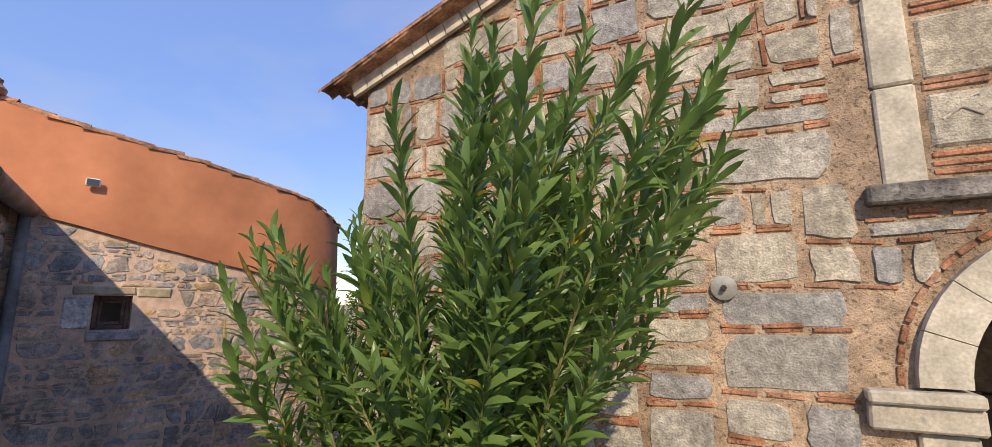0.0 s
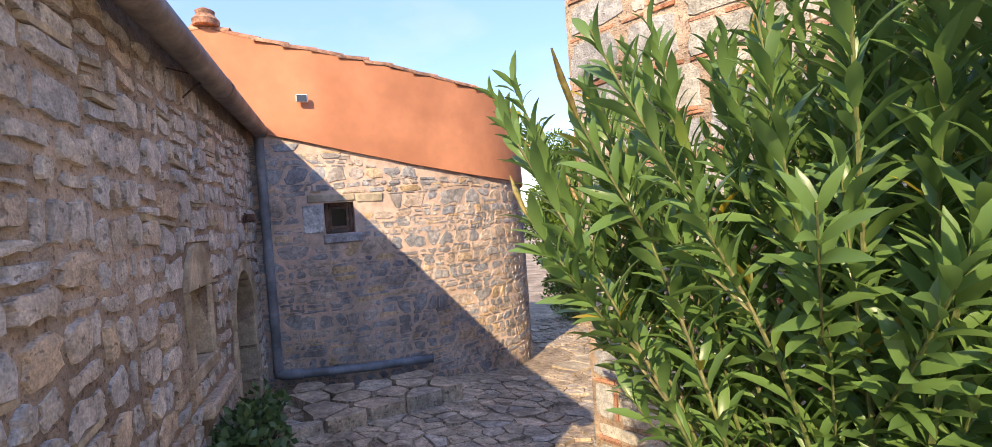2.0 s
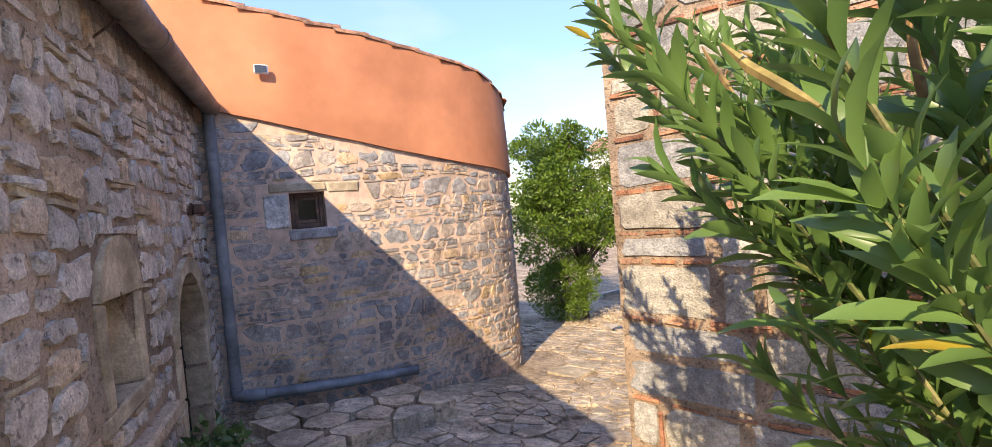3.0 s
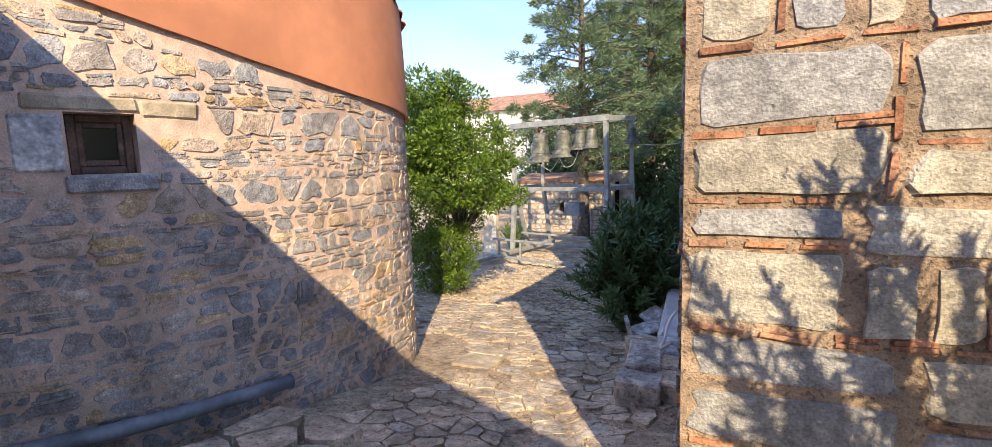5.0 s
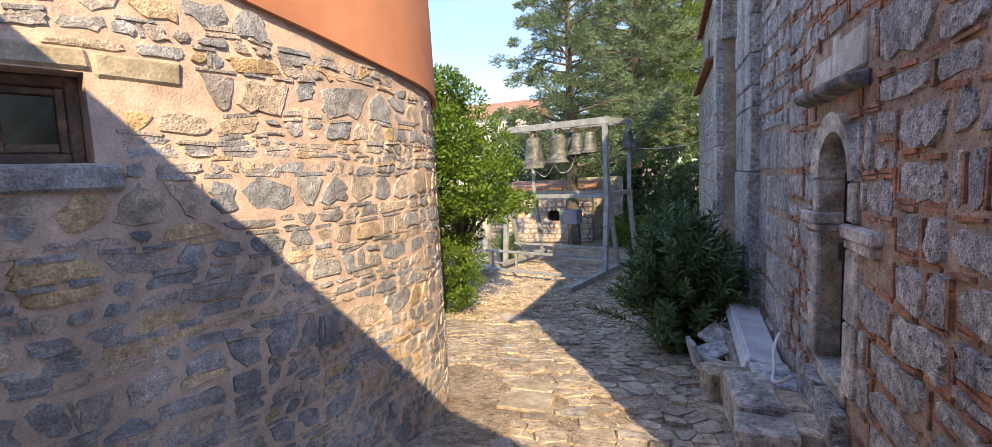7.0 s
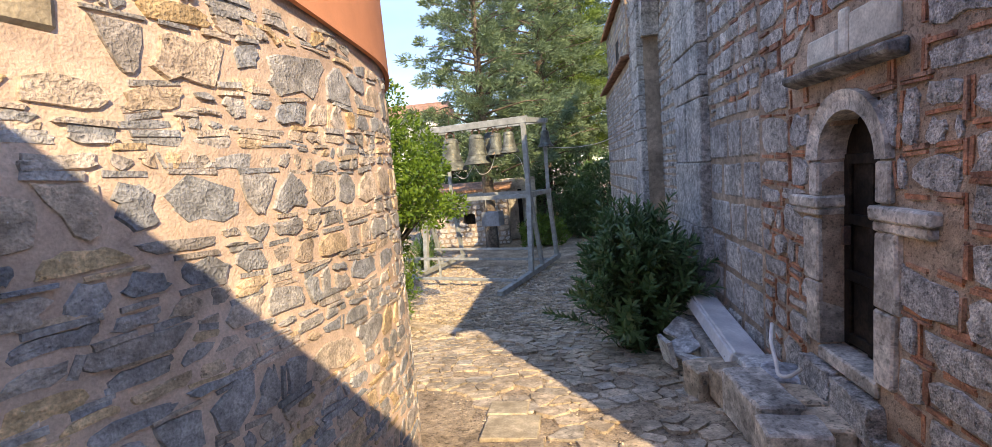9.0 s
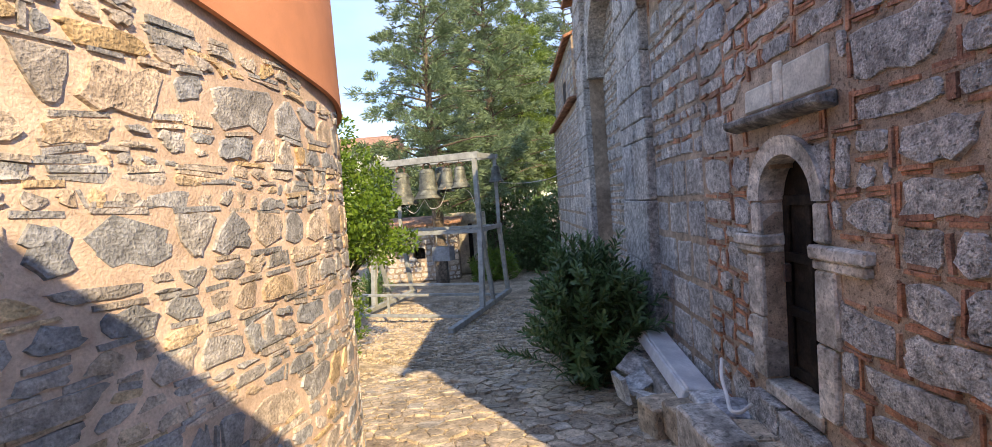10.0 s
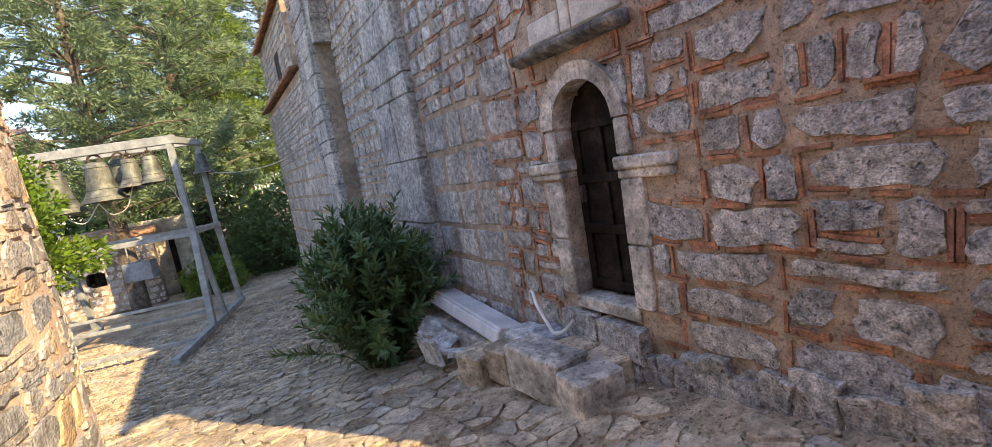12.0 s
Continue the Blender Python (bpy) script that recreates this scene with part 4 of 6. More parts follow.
vv = [(1.69, 2.37, 0.0), (2.83, 2.37, 0.0), (2.83, 2.41, 0.11), (1.69, 2.40, 0.11), (1.69, 2.47, 0.0), (2.83, 2.48, 0.0), (2.83, 2.46, 0.12), (1.69, 2.45, 0.12)]
bv = [bm.verts.new(side(u, v, d)) for u, v, d in vv]
for f in ((0, 1, 2, 3), (4, 7, 6, 5), (3, 2, 6, 7), (0, 3, 7, 4), (1, 5, 6, 2), (0, 4, 5, 1)):
    bm.faces.new([bv[i] for i in f])
bmesh.ops.bevel(bm, geom=list(bm.edges), offset=0.012, segments=1, affect="EDGES")
part("ledge_stone", bm, LEDGE, ledge2)
for u0, u1, v1 in ((1.75, 2.18, 2.72), (2.2, 2.29, 2.76), (2.31, 2.66, 2.66)):
    block("ledge_block", ledge2, side, u0, 2.49, u1, v1, -0.1, 0.02, DRESSED, 0.012)

# tall pilasters and the blind arch
r2 = random.Random(11)
for u0, u1, top in ((4.95, 6.15, 6.5), (9.15, 9.95, 6.5)):
    pil = tagged(new("pilaster"), "tall pilaster of squared grey stone blocks", "pilaster", kind="structure")
    v = -1.1
    while v < top:
        h = r2.uniform(0.22, 0.55) if v > 2.2 else r2.uniform(0.5, 0.9)
        cut = u0 + (u1 - u0) * r2.uniform(0.35, 0.65)
        spans = ((u0, cut), (cut, u1)) if r2.random() < 0.6 else ((u0, u1),)
        for a, b in spans:
            block("pilaster_stone", pil, side, a + 0.006, v + 0.005, b - 0.006, min(v + h, top) - 0.005, -0.05, 0.12 + r2.uniform(-0.012, 0.012), SIDE_STONE, 0.014)
        v += h
blind_trim = tagged(new("trim_blind_arch"), "stone voussoirs of the tall blind arch", "arch", kind="structure")
voussoirs(blind_trim, side, R_CU, R_SPRING, R_R - 0.16, R_R + 0.2, 17, SIDE_STONE, 0.04, 0.28)

left_trim = tagged(new("trim_house_door"), "buff sandstone arch round the blocked house door", "door surround", kind="structure")
voussoirs(left_trim, left, L_CU, L_SPRING, L_RIN, L_ROUT, 5, BUFF, 0.02, 0.24)
jambs(left_trim, left, L_CU, L_RIN, L_ROUT, 0.35, 1.415, 3, BUFF, 0.02, 0.24)
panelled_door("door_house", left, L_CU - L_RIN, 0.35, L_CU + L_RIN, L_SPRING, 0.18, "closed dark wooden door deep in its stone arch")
win_trim = tagged(new("trim_house_window"), "buff sandstone frame round the blind window niche", "window frame", kind="structure")
for a in ((LW[0] - 0.09, LW[1], LW[0], LW[3]), (LW[2], LW[1], LW[2] + 0.09, LW[3]), (LW[0] - 0.16, LW[1] - 0.09, LW[2] + 0.16, LW[1])):
    block("trim_stone", win_trim, left, *a, -0.2, 0.02, BUFF)
voussoirs(win_trim, left, (LW[0] + LW[2]) / 2, LW[3] + 0.005, 0.02, 0.29, 3, BUFF, 0.015, 0.2)
block("niche_back", win_trim, left, LW[0], LW[1], LW[2], LW[3], -0.3, -0.15, BUFF, 0)
block("sill_shelf", win_trim, left, 1.9, 1.10, 2.7, 1.19, -0.1, 0.08, LEFT_STONE, 0.015)


# ---- small window in the rounded house ----
window = tagged(new("window_1"), "small brown wooden window deep in the rubble wall", "window", kind="structure")
for u0, v0, u1, v1 in ((WIN[0], WIN[1], WIN[0] + 0.05, WIN[3]), (WIN[2] - 0.05, WIN[1], WIN[2], WIN[3]), (WIN[0] + 0.05, WIN[1], WIN[2] - 0.05, WIN[1] + 0.05), (WIN[0] + 0.05, WIN[3] - 0.05, WIN[2] - 0.05, WIN[3])):
    block("window_frame", window, bend, u0, v0, u1, v1, -0.2, -0.13, BROWN_WOOD, 0.006)
for u0, v0, u1, v1 in ((WIN[0] + 0.05, WIN[1] + 0.05, WIN[0] + 0.085, WIN[3] - 0.05), (WIN[2] - 0.085, WIN[1] + 0.05, WIN[2] - 0.05, WIN[3] - 0.05), (WIN[0] + 0.085, WIN[1] + 0.05, WIN[2] - 0.085, WIN[1] + 0.09), (WIN[0] + 0.085, WIN[3] - 0.085, WIN[2] - 0.085, WIN[3] - 0.05)):
    block("sash", window, bend, u0, v0, u1, v1, -0.19, -0.145, BROWN_WOOD, 0.005)
block("pane", window, bend, WIN[0] + 0.06, WIN[1] + 0.06, WIN[2] - 0.06, WIN[3] - 0.06, -0.175, -0.168, PANE, 0)
block("window_sill", window, bend, WIN[0] - 0.03, WIN[1] - 0.115, WIN[2] + 0.09, WIN[1] - 0.005, -0.2, 0.035, RUBBLE, 0.014)
block("lintel", window, bend, WIN[0] - 0.18, WIN[3] + 0.005, WIN[2] + 0.02, WIN[3] + 0.1, -0.2, 0.02, BUFF, 0.014)
block("lintel", window, bend, WIN[2] + 0.03, WIN[3] - 0.02, WIN[2] + 0.36, WIN[3] + 0.09, -0.2, 0.018, BUFF, 0.014)
block("side_stone", window, bend, WIN[0] - 0.24, WIN[1] + 0.02, WIN[0] - 0.015, WIN[3] - 0.02, -0.2, 0.02, SLATE, 0.014)
# sheet behind the sash, painted near black for the unlit room
block("dark_room", window, bend, WIN[0], WIN[1], WIN[2], WIN[3], -0.42, -0.38, DARK_ROOM, 0)


# ---- pipes and fittings on the houses ----
def gutter_z(u):
    return 3.36 - 0.022 * u


gut = thing("roof_gutter", "long dull brown round gutter under the house eave", "gutter")
bm = bmesh.new()
tube(bm, [left(u, gutter_z(u), 0.15) for u in (-0.02, 1.5, 3.0, 4.5, 5.7)], 0.085, 16)
part("channel", bm, GUTTER, gut, smooth=True)
for u in (2.0, 4.0):
    bm = bmesh.new()
    tube(bm, [left(u - 0.05, gutter_z(u), 0.15), left(u + 0.05, gutter_z(u), 0.15)], 0.091, 16)
    part("joint_sleeve", bm, GUTTER, gut, smooth=True)
bm = bmesh.new()
tube(bm, [left(2.55, 3.09, 0.0), left(2.5, 3.2, 0.09), left(2.45, 3.27, 0.16)], 0.006, 6)
tube(bm, [left(2.75, 3.24, 0.0), left(2.5, 3.26, 0.14)], 0.005, 6)
part("bracket", bm, IRON, gut, "thin rusty bracket")

pipe = thing("downpipe", "blue-grey plastic downpipe running along the wall foot", "drainpipe")
corner = Vector((-6.46, 2.10, 0))
foot = [bend(bend_at(-6.40, 2.35), 0.56, 0.09), bend(bend_at(-6.1, 2.95), 0.515, 0.1), bend(bend_at(-5.86, 3.75), 0.45, 0.11)]
bm = bmesh.new()
tube(bm, [corner + Vector((0, 0, z)) for z in (3.36, 3.0, 2.0, 1.0, 0.62)], 0.052, 14)
part("upright_pipe", bm, PVC, pipe, smooth=True)
bm = bmesh.new()
tube(bm, spline([corner + Vector((0, 0, 0.66)), corner + Vector((0.01, 0.02, 0.58)), Vector(foot[0])], 6), 0.06, 14)
part("elbow", bm, PVC, pipe, smooth=True)
bm = bmesh.new()
tube(bm, spline(foot, 10), 0.052, 14)
part("ground_pipe", bm, PVC, pipe, smooth=True)
bm = bmesh.new()
tube(bm, [Vector(foot[2]) * 1.0, Vector(foot[2]) + (Vector(foot[2]) - Vector(foot[1])).normalized() * 0.012], 0.058, 14)
part("pipe_collar", bm, PVC, pipe, smooth=True)
for z in (2.4, 1.2):
    bm = bmesh.new()
    tube(bm, [corner + Vector((0, 0, z - 0.02)), corner + Vector((0, 0, z + 0.02))], 0.058, 14)
    part("pipe_clip", bm, PVC, pipe, smooth=True)

S_FLOOD = bend_at(-6.29, 2.55)
flood = thing("floodlight", "small white floodlight bracketed to the orange wall", "floodlight")
block("housing", flood, bend, S_FLOOD - 0.065, 3.66, S_FLOOD + 0.065, 3.75, 0.08, 0.12, WHITE_PAINT, 0.01)
block("lamp_glass", flood, bend, S_FLOOD - 0.052, 3.672, S_FLOOD + 0.052, 3.738, 0.115, 0.126, LENS_GLASS, 0.0)
block("arm", flood, bend, S_FLOOD - 0.015, 3.69, S_FLOOD + 0.015, 3.72, 0.02, 0.085, WHITE_PAINT, 0.004)

lamp = thing("wall_lantern", "small dark iron lantern on the house wall", "wall lamp")
block("back_plate", lamp, left, 0.72, 2.32, 0.80, 2.42, 0.02, 0.045, IRON, 0.004)
block("lantern_body", lamp, left, 0.70, 2.33, 0.82, 2.41, 0.05, 0.13, IRON, 0.012)

# ---- raised stone landing beside the house door ----
landing = tagged(new("landing"), "low raised landing of worn flat stones", "landing", kind="structure")
rl = random.Random(4)
pts = []
for i in range(400):
    x, y = rl.uniform(-6.5, -4.75), rl.uniform(1.2, 3.4)
    d_wall = (x + 6.6) * 0.436 + (y - 2.02) * 0.9
    s_here = bend_at(x, y)
    if d_wall > 0.12 and (x + 4.9) * 0.8 + (y - 3.1) * 0.25 < 0 and x - bend(s_here, 0, 0)[0] > 0.02 and y < 3.35 and all((x - a) ** 2 + (y - b) ** 2 > 0.075 for a, b in pts):
        pts.append((x, y))
for poly in cells(pts, (-6.5, 1.1), (-4.78, 3.45)):
    got = poly and stone_shape(poly, 0.012, rl, 0.16, 0.05)
    if not got:
        continue
    if any(u - bend(bend_at(u, v), 0, 0)[0] < 0.03 or (u + 6.6) * 0.436 + (v - 2.02) * 0.9 < 0.05 for u, v in got[1]):
        continue
    verts, faces = stone_mesh(lambda u, v, d: (u, v, along([(1, 0.62), (2.3, 0.51), (3.4, 0.41)], v) + d), got[0], got[1], 0.012, rl, 0.3, 0.94)
    raw("landing_stone", verts, faces, FLAG, landing)

# ---- steps and stones at the small church door ----
def rock(name, label, size, at, turn, material, seed, category="stone", parent=None, group="", lump=0.03):
    """A worn squared rock with uneven faces."""
    bm = bmesh.new()
    box(bm, size, None, min(size) * 0.06)
    bmesh.ops.subdivide_edges(bm, edges=[e for e in bm.edges if e.calc_length() > 0.09], cuts=2, use_grid_fill=True)
    for v in bm.verts:
        n = noise.noise_vector(v.co * 11 + Vector((seed, 0, 0)))
        v.co += n * (sum(size) / 3) * lump + noise.noise_vector(v.co * 34) * 0.004
    ob = part(name, bm, material, parent)
    ob.matrix_world = pose(*at, *turn) if isinstance(turn, tuple) else pose(*at, 0, 0, turn)
    if not parent:
        tagged(ob, label, category, group)
    return ob


rock("step_stone", "worn pale limestone block forming a low step", (0.31, 0.64, 0.36), (-3.27, 5.57, 0.13), 3, DRESSED_GREY, 1, "step", group="step blocks by the small door")
rock("step_stone", "short worn limestone block ending the low step", (0.37, 0.27, 0.34), (-3.26, 5.09, 0.11), -5, DRESSED_GREY, 2, "step", group="step blocks by the small door")
top = tagged(new("step_fill"), "uneven flat stones filling the step below the door", "step", kind="structure")
for k, (x, y, sx, sy, z) in enumerate(((-3.02, 5.85, 0.26, 0.34, 0.26), (-3.0, 5.5, 0.3, 0.28, 0.25), (-3.03, 5.18, 0.24, 0.3, 0.24), (-3.05, 6.15, 0.3, 0.24, 0.22), (-3.28, 6.12, 0.28, 0.3, 0.16), (-3.35, 6.42, 0.42, 0.3, 0.08), (-3.05, 6.42, 0.3, 0.26, 0.14))):
    rock("step_fill_stone", "", (sx, sy, 0.3), (x, y, z - 0.12), k * 7 - 20, FLAG if k % 3 else SLATE, k + 10, parent=top)
foot_stones = tagged(new("wall_footing"), "rough footing stones bulging from the church wall foot", "footing", kind="structure")
rf = random.Random(9)
y = 3.1
while y < 6.4:
    w = rf.uniform(0.12, 0.3)
    h = rf.uniform(0.12, 0.3)
    rock("footing_stone", "", (0.09, w, h), (-2.87, y + w / 2, ground_z(-2.9, y) + h * 0.2), (rf.uniform(-12, 12), rf.uniform(-8, 8), rf.uniform(-8, 8)), SIDE_STONE, y * 3, parent=foot_stones, lump=0.16)
    y += w * 0.96
rock("threshold_stone", "rough stone carrying the small door's threshold", (0.12, 0.36, 0.24), (-2.88, 5.55, 0.36), 3, SIDE_STONE, 33, "stone", lump=0.09)
rock("threshold_stone", "rough stone carrying the small door's threshold", (0.12, 0.42, 0.24), (-2.88, 5.12, 0.35), -4, SIDE_STONE, 35, "stone", lump=0.09)

# marble and broken slabs left beside the flank
bm = bmesh.new()
box(bm, (0.34, 1.45, 0.13), None, 0.012)
box(bm, (0.30, 1.45, 0.03), Matrix.Translation((0.0, 0, 0.078)), 0.008)
mar = part("marble_slab", bm, MARBLE)
mar.matrix_world = pose(-3.06, 7.08, 0.19, 6, 16, 1.5)
tagged(mar, "long white marble moulding lying along the church wall", "marble slab")
rock("stone_kerb", "grey stone kerb under the marble slab", (0.3, 1.5, 0.3), (-3.12, 7.15, -0.06), 2, DRESSED_GREY, 5, "stone")
for k, (x, y, z, sx, sy, t, turn) in enumerate(((-3.42, 7.2, -0.02, 0.3, 0.26, 0.03, (12, -18, 20)), (-3.5, 7.05, -0.04, 0.26, 0.22, 0.03, (-8, 20, -15)), (-3.62, 7.02, 0.0, 0.05, 0.26, 0.28, (0, -14, 12)), (-3.36, 7.5, 0.05, 0.28, 0.3, 0.035, (16, -22, 40)), (-3.38, 6.96, -0.08, 0.16, 0.18, 0.05, (5, 4, 60)))):
    rock("broken_slab", "broken pale grey stone slab leaning in a heap", (sx, sy, t), (x, y, z), turn, SLATE, 40 + k, "stone slab", group="heap of broken slabs")
bm = bmesh.new()
tube(bm, spline([(-2.95, 6.12, 0.45), (-2.98, 6.08, 0.56), (-3.02, 5.98, 0.60), (-3.08, 5.85, 0.52), (-3.1, 5.72, 0.42), (-3.13, 5.6, 0.37), (-3.1, 5.5, 0.40), (-3.04, 5.46, 0.47)], 28), 0.014, 8)
tagged(part("loose_cable", bm, CABLE, smooth=True), "loose white cable lying over the door step", "cable")

# kerb of larger flat stones across the yard
kerb = tagged(new("kerb"), "line of flat kerb stones across the yard", "kerb", kind="structure")
for k in range(6):
    f = (k + 0.5) / 6
    x, y = -7.6 + 2.4 * f, 10.5 - 1.8 * f
    rock("kerb_stone", "", (0.48, 0.26, 0.16), (x, y, ground_z(x, y) - 0.03), -37 + rf.uniform(-5, 5), FLAG, 60 + k, parent=kerb)

# ---- bell frame ----
BIG = 1.3
FA = Vector((-6.329, 13.748, 0))
FY = Vector((0.29, 0.957, 0))
FX = Vector((-0.957, 0.29, 0))
frame_zs = -1.159


def fp(x, y, z):
    """x to the far end, y along the foot beams, z above the ground."""
    return FA + (FX * x + FY * y + Vector((0, 0, z))) * BIG + Vector((0, 0, frame_zs))


bells = thing("bell_stand", "tall grey steel frame with splayed legs for bells", "bell stand")
W = 2.8
def member(name, a, b, wide=0.10, deep=None, label=""):
    bm = bmesh.new()
    bar(bm, a, b, wide * BIG, deep and deep * BIG, 0.008)
    return part(name, bm, STEEL, bells, label)


for x in (0.0, W):
    member("foot_beam", fp(x, 0, 0.05), fp(x, 3.8, 0.09), 0.12, 0.11)
    member("leg", fp(x, 1.75, 0.1), fp(x - 0.0, 1.95, 1.83), 0.11)
    member("leg", fp(x, 2.5, 0.1), fp(x, 2.0, 1.83), 0.09)
    member("leg", fp(x, 3.65, 0.1), fp(x, 3.3, 1.83), 0.10)
    member("cross_beam", fp(x, 1.9, 1.83), fp(x, 3.4, 1.83), 0.10)
    member("post", fp(x, 1.95, 1.88), fp(x, 1.9, 3.44), 0.10)
    member("post", fp(x, 3.3, 1.88), fp(x, 3.3, 3.52), 0.09)
    member("cross_beam", fp(x, 1.85, 3.5), fp(x, 3.4, 3.56), 0.10, 0.12, "weathered timber cross piece")
for y, z in ((1.95, 1.80), (2.3, 1.80), (3.3, 1.83)):
    member("rail", fp(-0.05, y, z), fp(W + 0.05, y, z), 0.06, 0.08)
member("top_beam", fp(-0.1, 1.9, 3.5), fp(W + 0.1, 1.9, 3.5), 0.11, 0.15)
member("top_beam", fp(-0.1, 3.3, 3.56), fp(W + 0.1, 3.3, 3.56), 0.09, 0.10)
for y in (0.85, 3.1):
    member("ground_rail", fp(0, y, 0.12), fp(W, y, 0.12), 0.06)
for y in (0.95, 2.2):
    member("low_rail", fp(0.9 if y < 1 else 0.1, y, 0.55), fp(W, y, 0.55), 0.055)
for x in (1.9, 2.6):
    member("low_post", fp(x, 0.95, 0.1), fp(x, 0.95, 0.55), 0.055)


def bell(at, size, label):
    """A bronze bell with crown loops, rim, clapper and its hanger."""
    b = thing("bell", label, "bell", group="bells on the frame", at=tuple(at))
    bm = bmesh.new()
    prof = [(0.0, 0.0), (0.12, 0.0), (0.20, -0.03), (0.235, -0.1), (0.25, -0.3), (0.27, -0.5), (0.31, -0.68), (0.38, -0.82), (0.46, -0.92), (0.47, -0.95), (0.455, -0.955), (0.40, -0.88), (0.30, -0.7), (0.24, -0.4), (0.2, -0.1), (0.0, -0.06)]
    lathe(bm, [(r * size, z * size) for r, z in prof], 28)
    part("body", bm, BRONZE, b, smooth=True)
    for z in (-0.14, -0.66, -0.84):
        bm = bmesh.new()
        rr = 0.247 if z > -0.2 else (0.312 if z > -0.7 else 0.402)
        tube(bm, [(rr * size * math.cos(q * math.tau / 24), rr * size * math.sin(q * math.tau / 24), z * size) for q in range(25)], 0.008, 5)
        part("band", bm, BRONZE, b)
    bm = bmesh.new()
    for k in (-1, 1):
        tube(bm, spline([(k * 0.1 * size, 0, 0), (k * 0.12 * size, 0, 0.1 * size), (0, 0, 0.2 * size)], 6), 0.03 * size, 6)
    tube(bm, [(0, 0, 0.15 * size), (0, 0, 0.55 * size)], 0.012, 6)
    part("crown", bm, IRON, b, "rusty hanger")
    bm = bmesh.new()
    tube(bm, [(0, 0, -0.1 * size), (0, 0, -0.8 * size)], 0.012, 6)
    lathe(bm, [(0.0, -0.78 * size), (0.05 * size, -0.82 * size), (0.065 * size, -0.9 * size), (0.04 * size, -1.0 * size), (0.0, -1.02 * size)], 10)
    part("clapper", bm, IRON, b)
    return b


for x, y, size, z in ((1.88, 1.9, 0.80, 3.27), (1.19, 1.9, 0.72, 3.30), (0.98, 2.25, 0.62, 3.34), (0.69, 1.9, 0.52, 3.28), (0.37, 1.9, 0.50, 3.28), (-0.02, 3.28, 0.42, 3.32)):
    bell(fp(x, y, z), size * BIG, "weathered greenish bronze bell hanging by a rusty hook")
bm = bmesh.new()
tube(bm, spline([fp(1.3, 1.9, 2.6), fp(1.15, 1.9, 2.38), fp(0.9, 1.9, 2.45), fp(0.72, 1.9, 2.82)], 14), 0.012, 6)
tube(bm, spline([fp(1.95, 1.9, 2.55), fp(1.6, 1.9, 2.3), fp(1.3, 1.9, 2.6)], 14), 0.012, 6)
tube(bm, spline([fp(0.72, 1.9, 2.82), fp(0.2, 1.95, 2.7), fp(0.0, 1.95, 2.0)], 14), 0.009, 6)
tagged(part("bell_rope", bm, CABLE, smooth=True), "slack pale rope tied between the bell clappers", "rope")
box_t = thing("metal_box", "grey sheet-metal box hanging from the frame's rail", "metal box")
bm = bmesh.new()
m = Matrix((FX, FY, Vector((0, 0, 1)))).transposed().to_4x4()
m.translation = fp(1.12, 2.3, 1.28)
box(bm, (0.60, 0.39, 0.44), m, 0.008)
# darker pipe grey instead of steel: the case's shade is put into its colour
part("case", bm, PVC, box_t)
for x in (0.98, 1.28):
    bm = bmesh.new()
    bar(bm, fp(x, 2.3, 1.44), fp(x, 2.3, 1.8), 0.025, 0.025, 0)
    part("hanger", bm, STEEL, box_t)
bm = bmesh.new()
tube(bm, spline([fp(-0.1, 3.3, 2.9), (-4.2, 18.2, 2.55), (-3.4, 18.3, 2.62), (-2.86, 18.4, 2.78)], 12), 0.012, 5)
tagged(part("cable_line", bm, CABLE), "thin pale cable strung from the frame to the church", "cable")



def beyond(x, y, z):
    """A spot past the kerb, stepped out along the falling yard."""
    return (-4.6 + BIG * (x + 4.6), 2.1 + BIG * (y - 2.1), 2.0 + BIG * (z - 2.0))


def stand_beyond(ob, scale=BIG):
    """Moves a thing planned for the near yard out past the kerb and on to the ground there."""
    x, y, _ = beyond(*ob.location)
    ob.matrix_world = pose(x, y, ground_z(x, y) - 0.03) @ Matrix.Scale(scale, 4)
    return ob


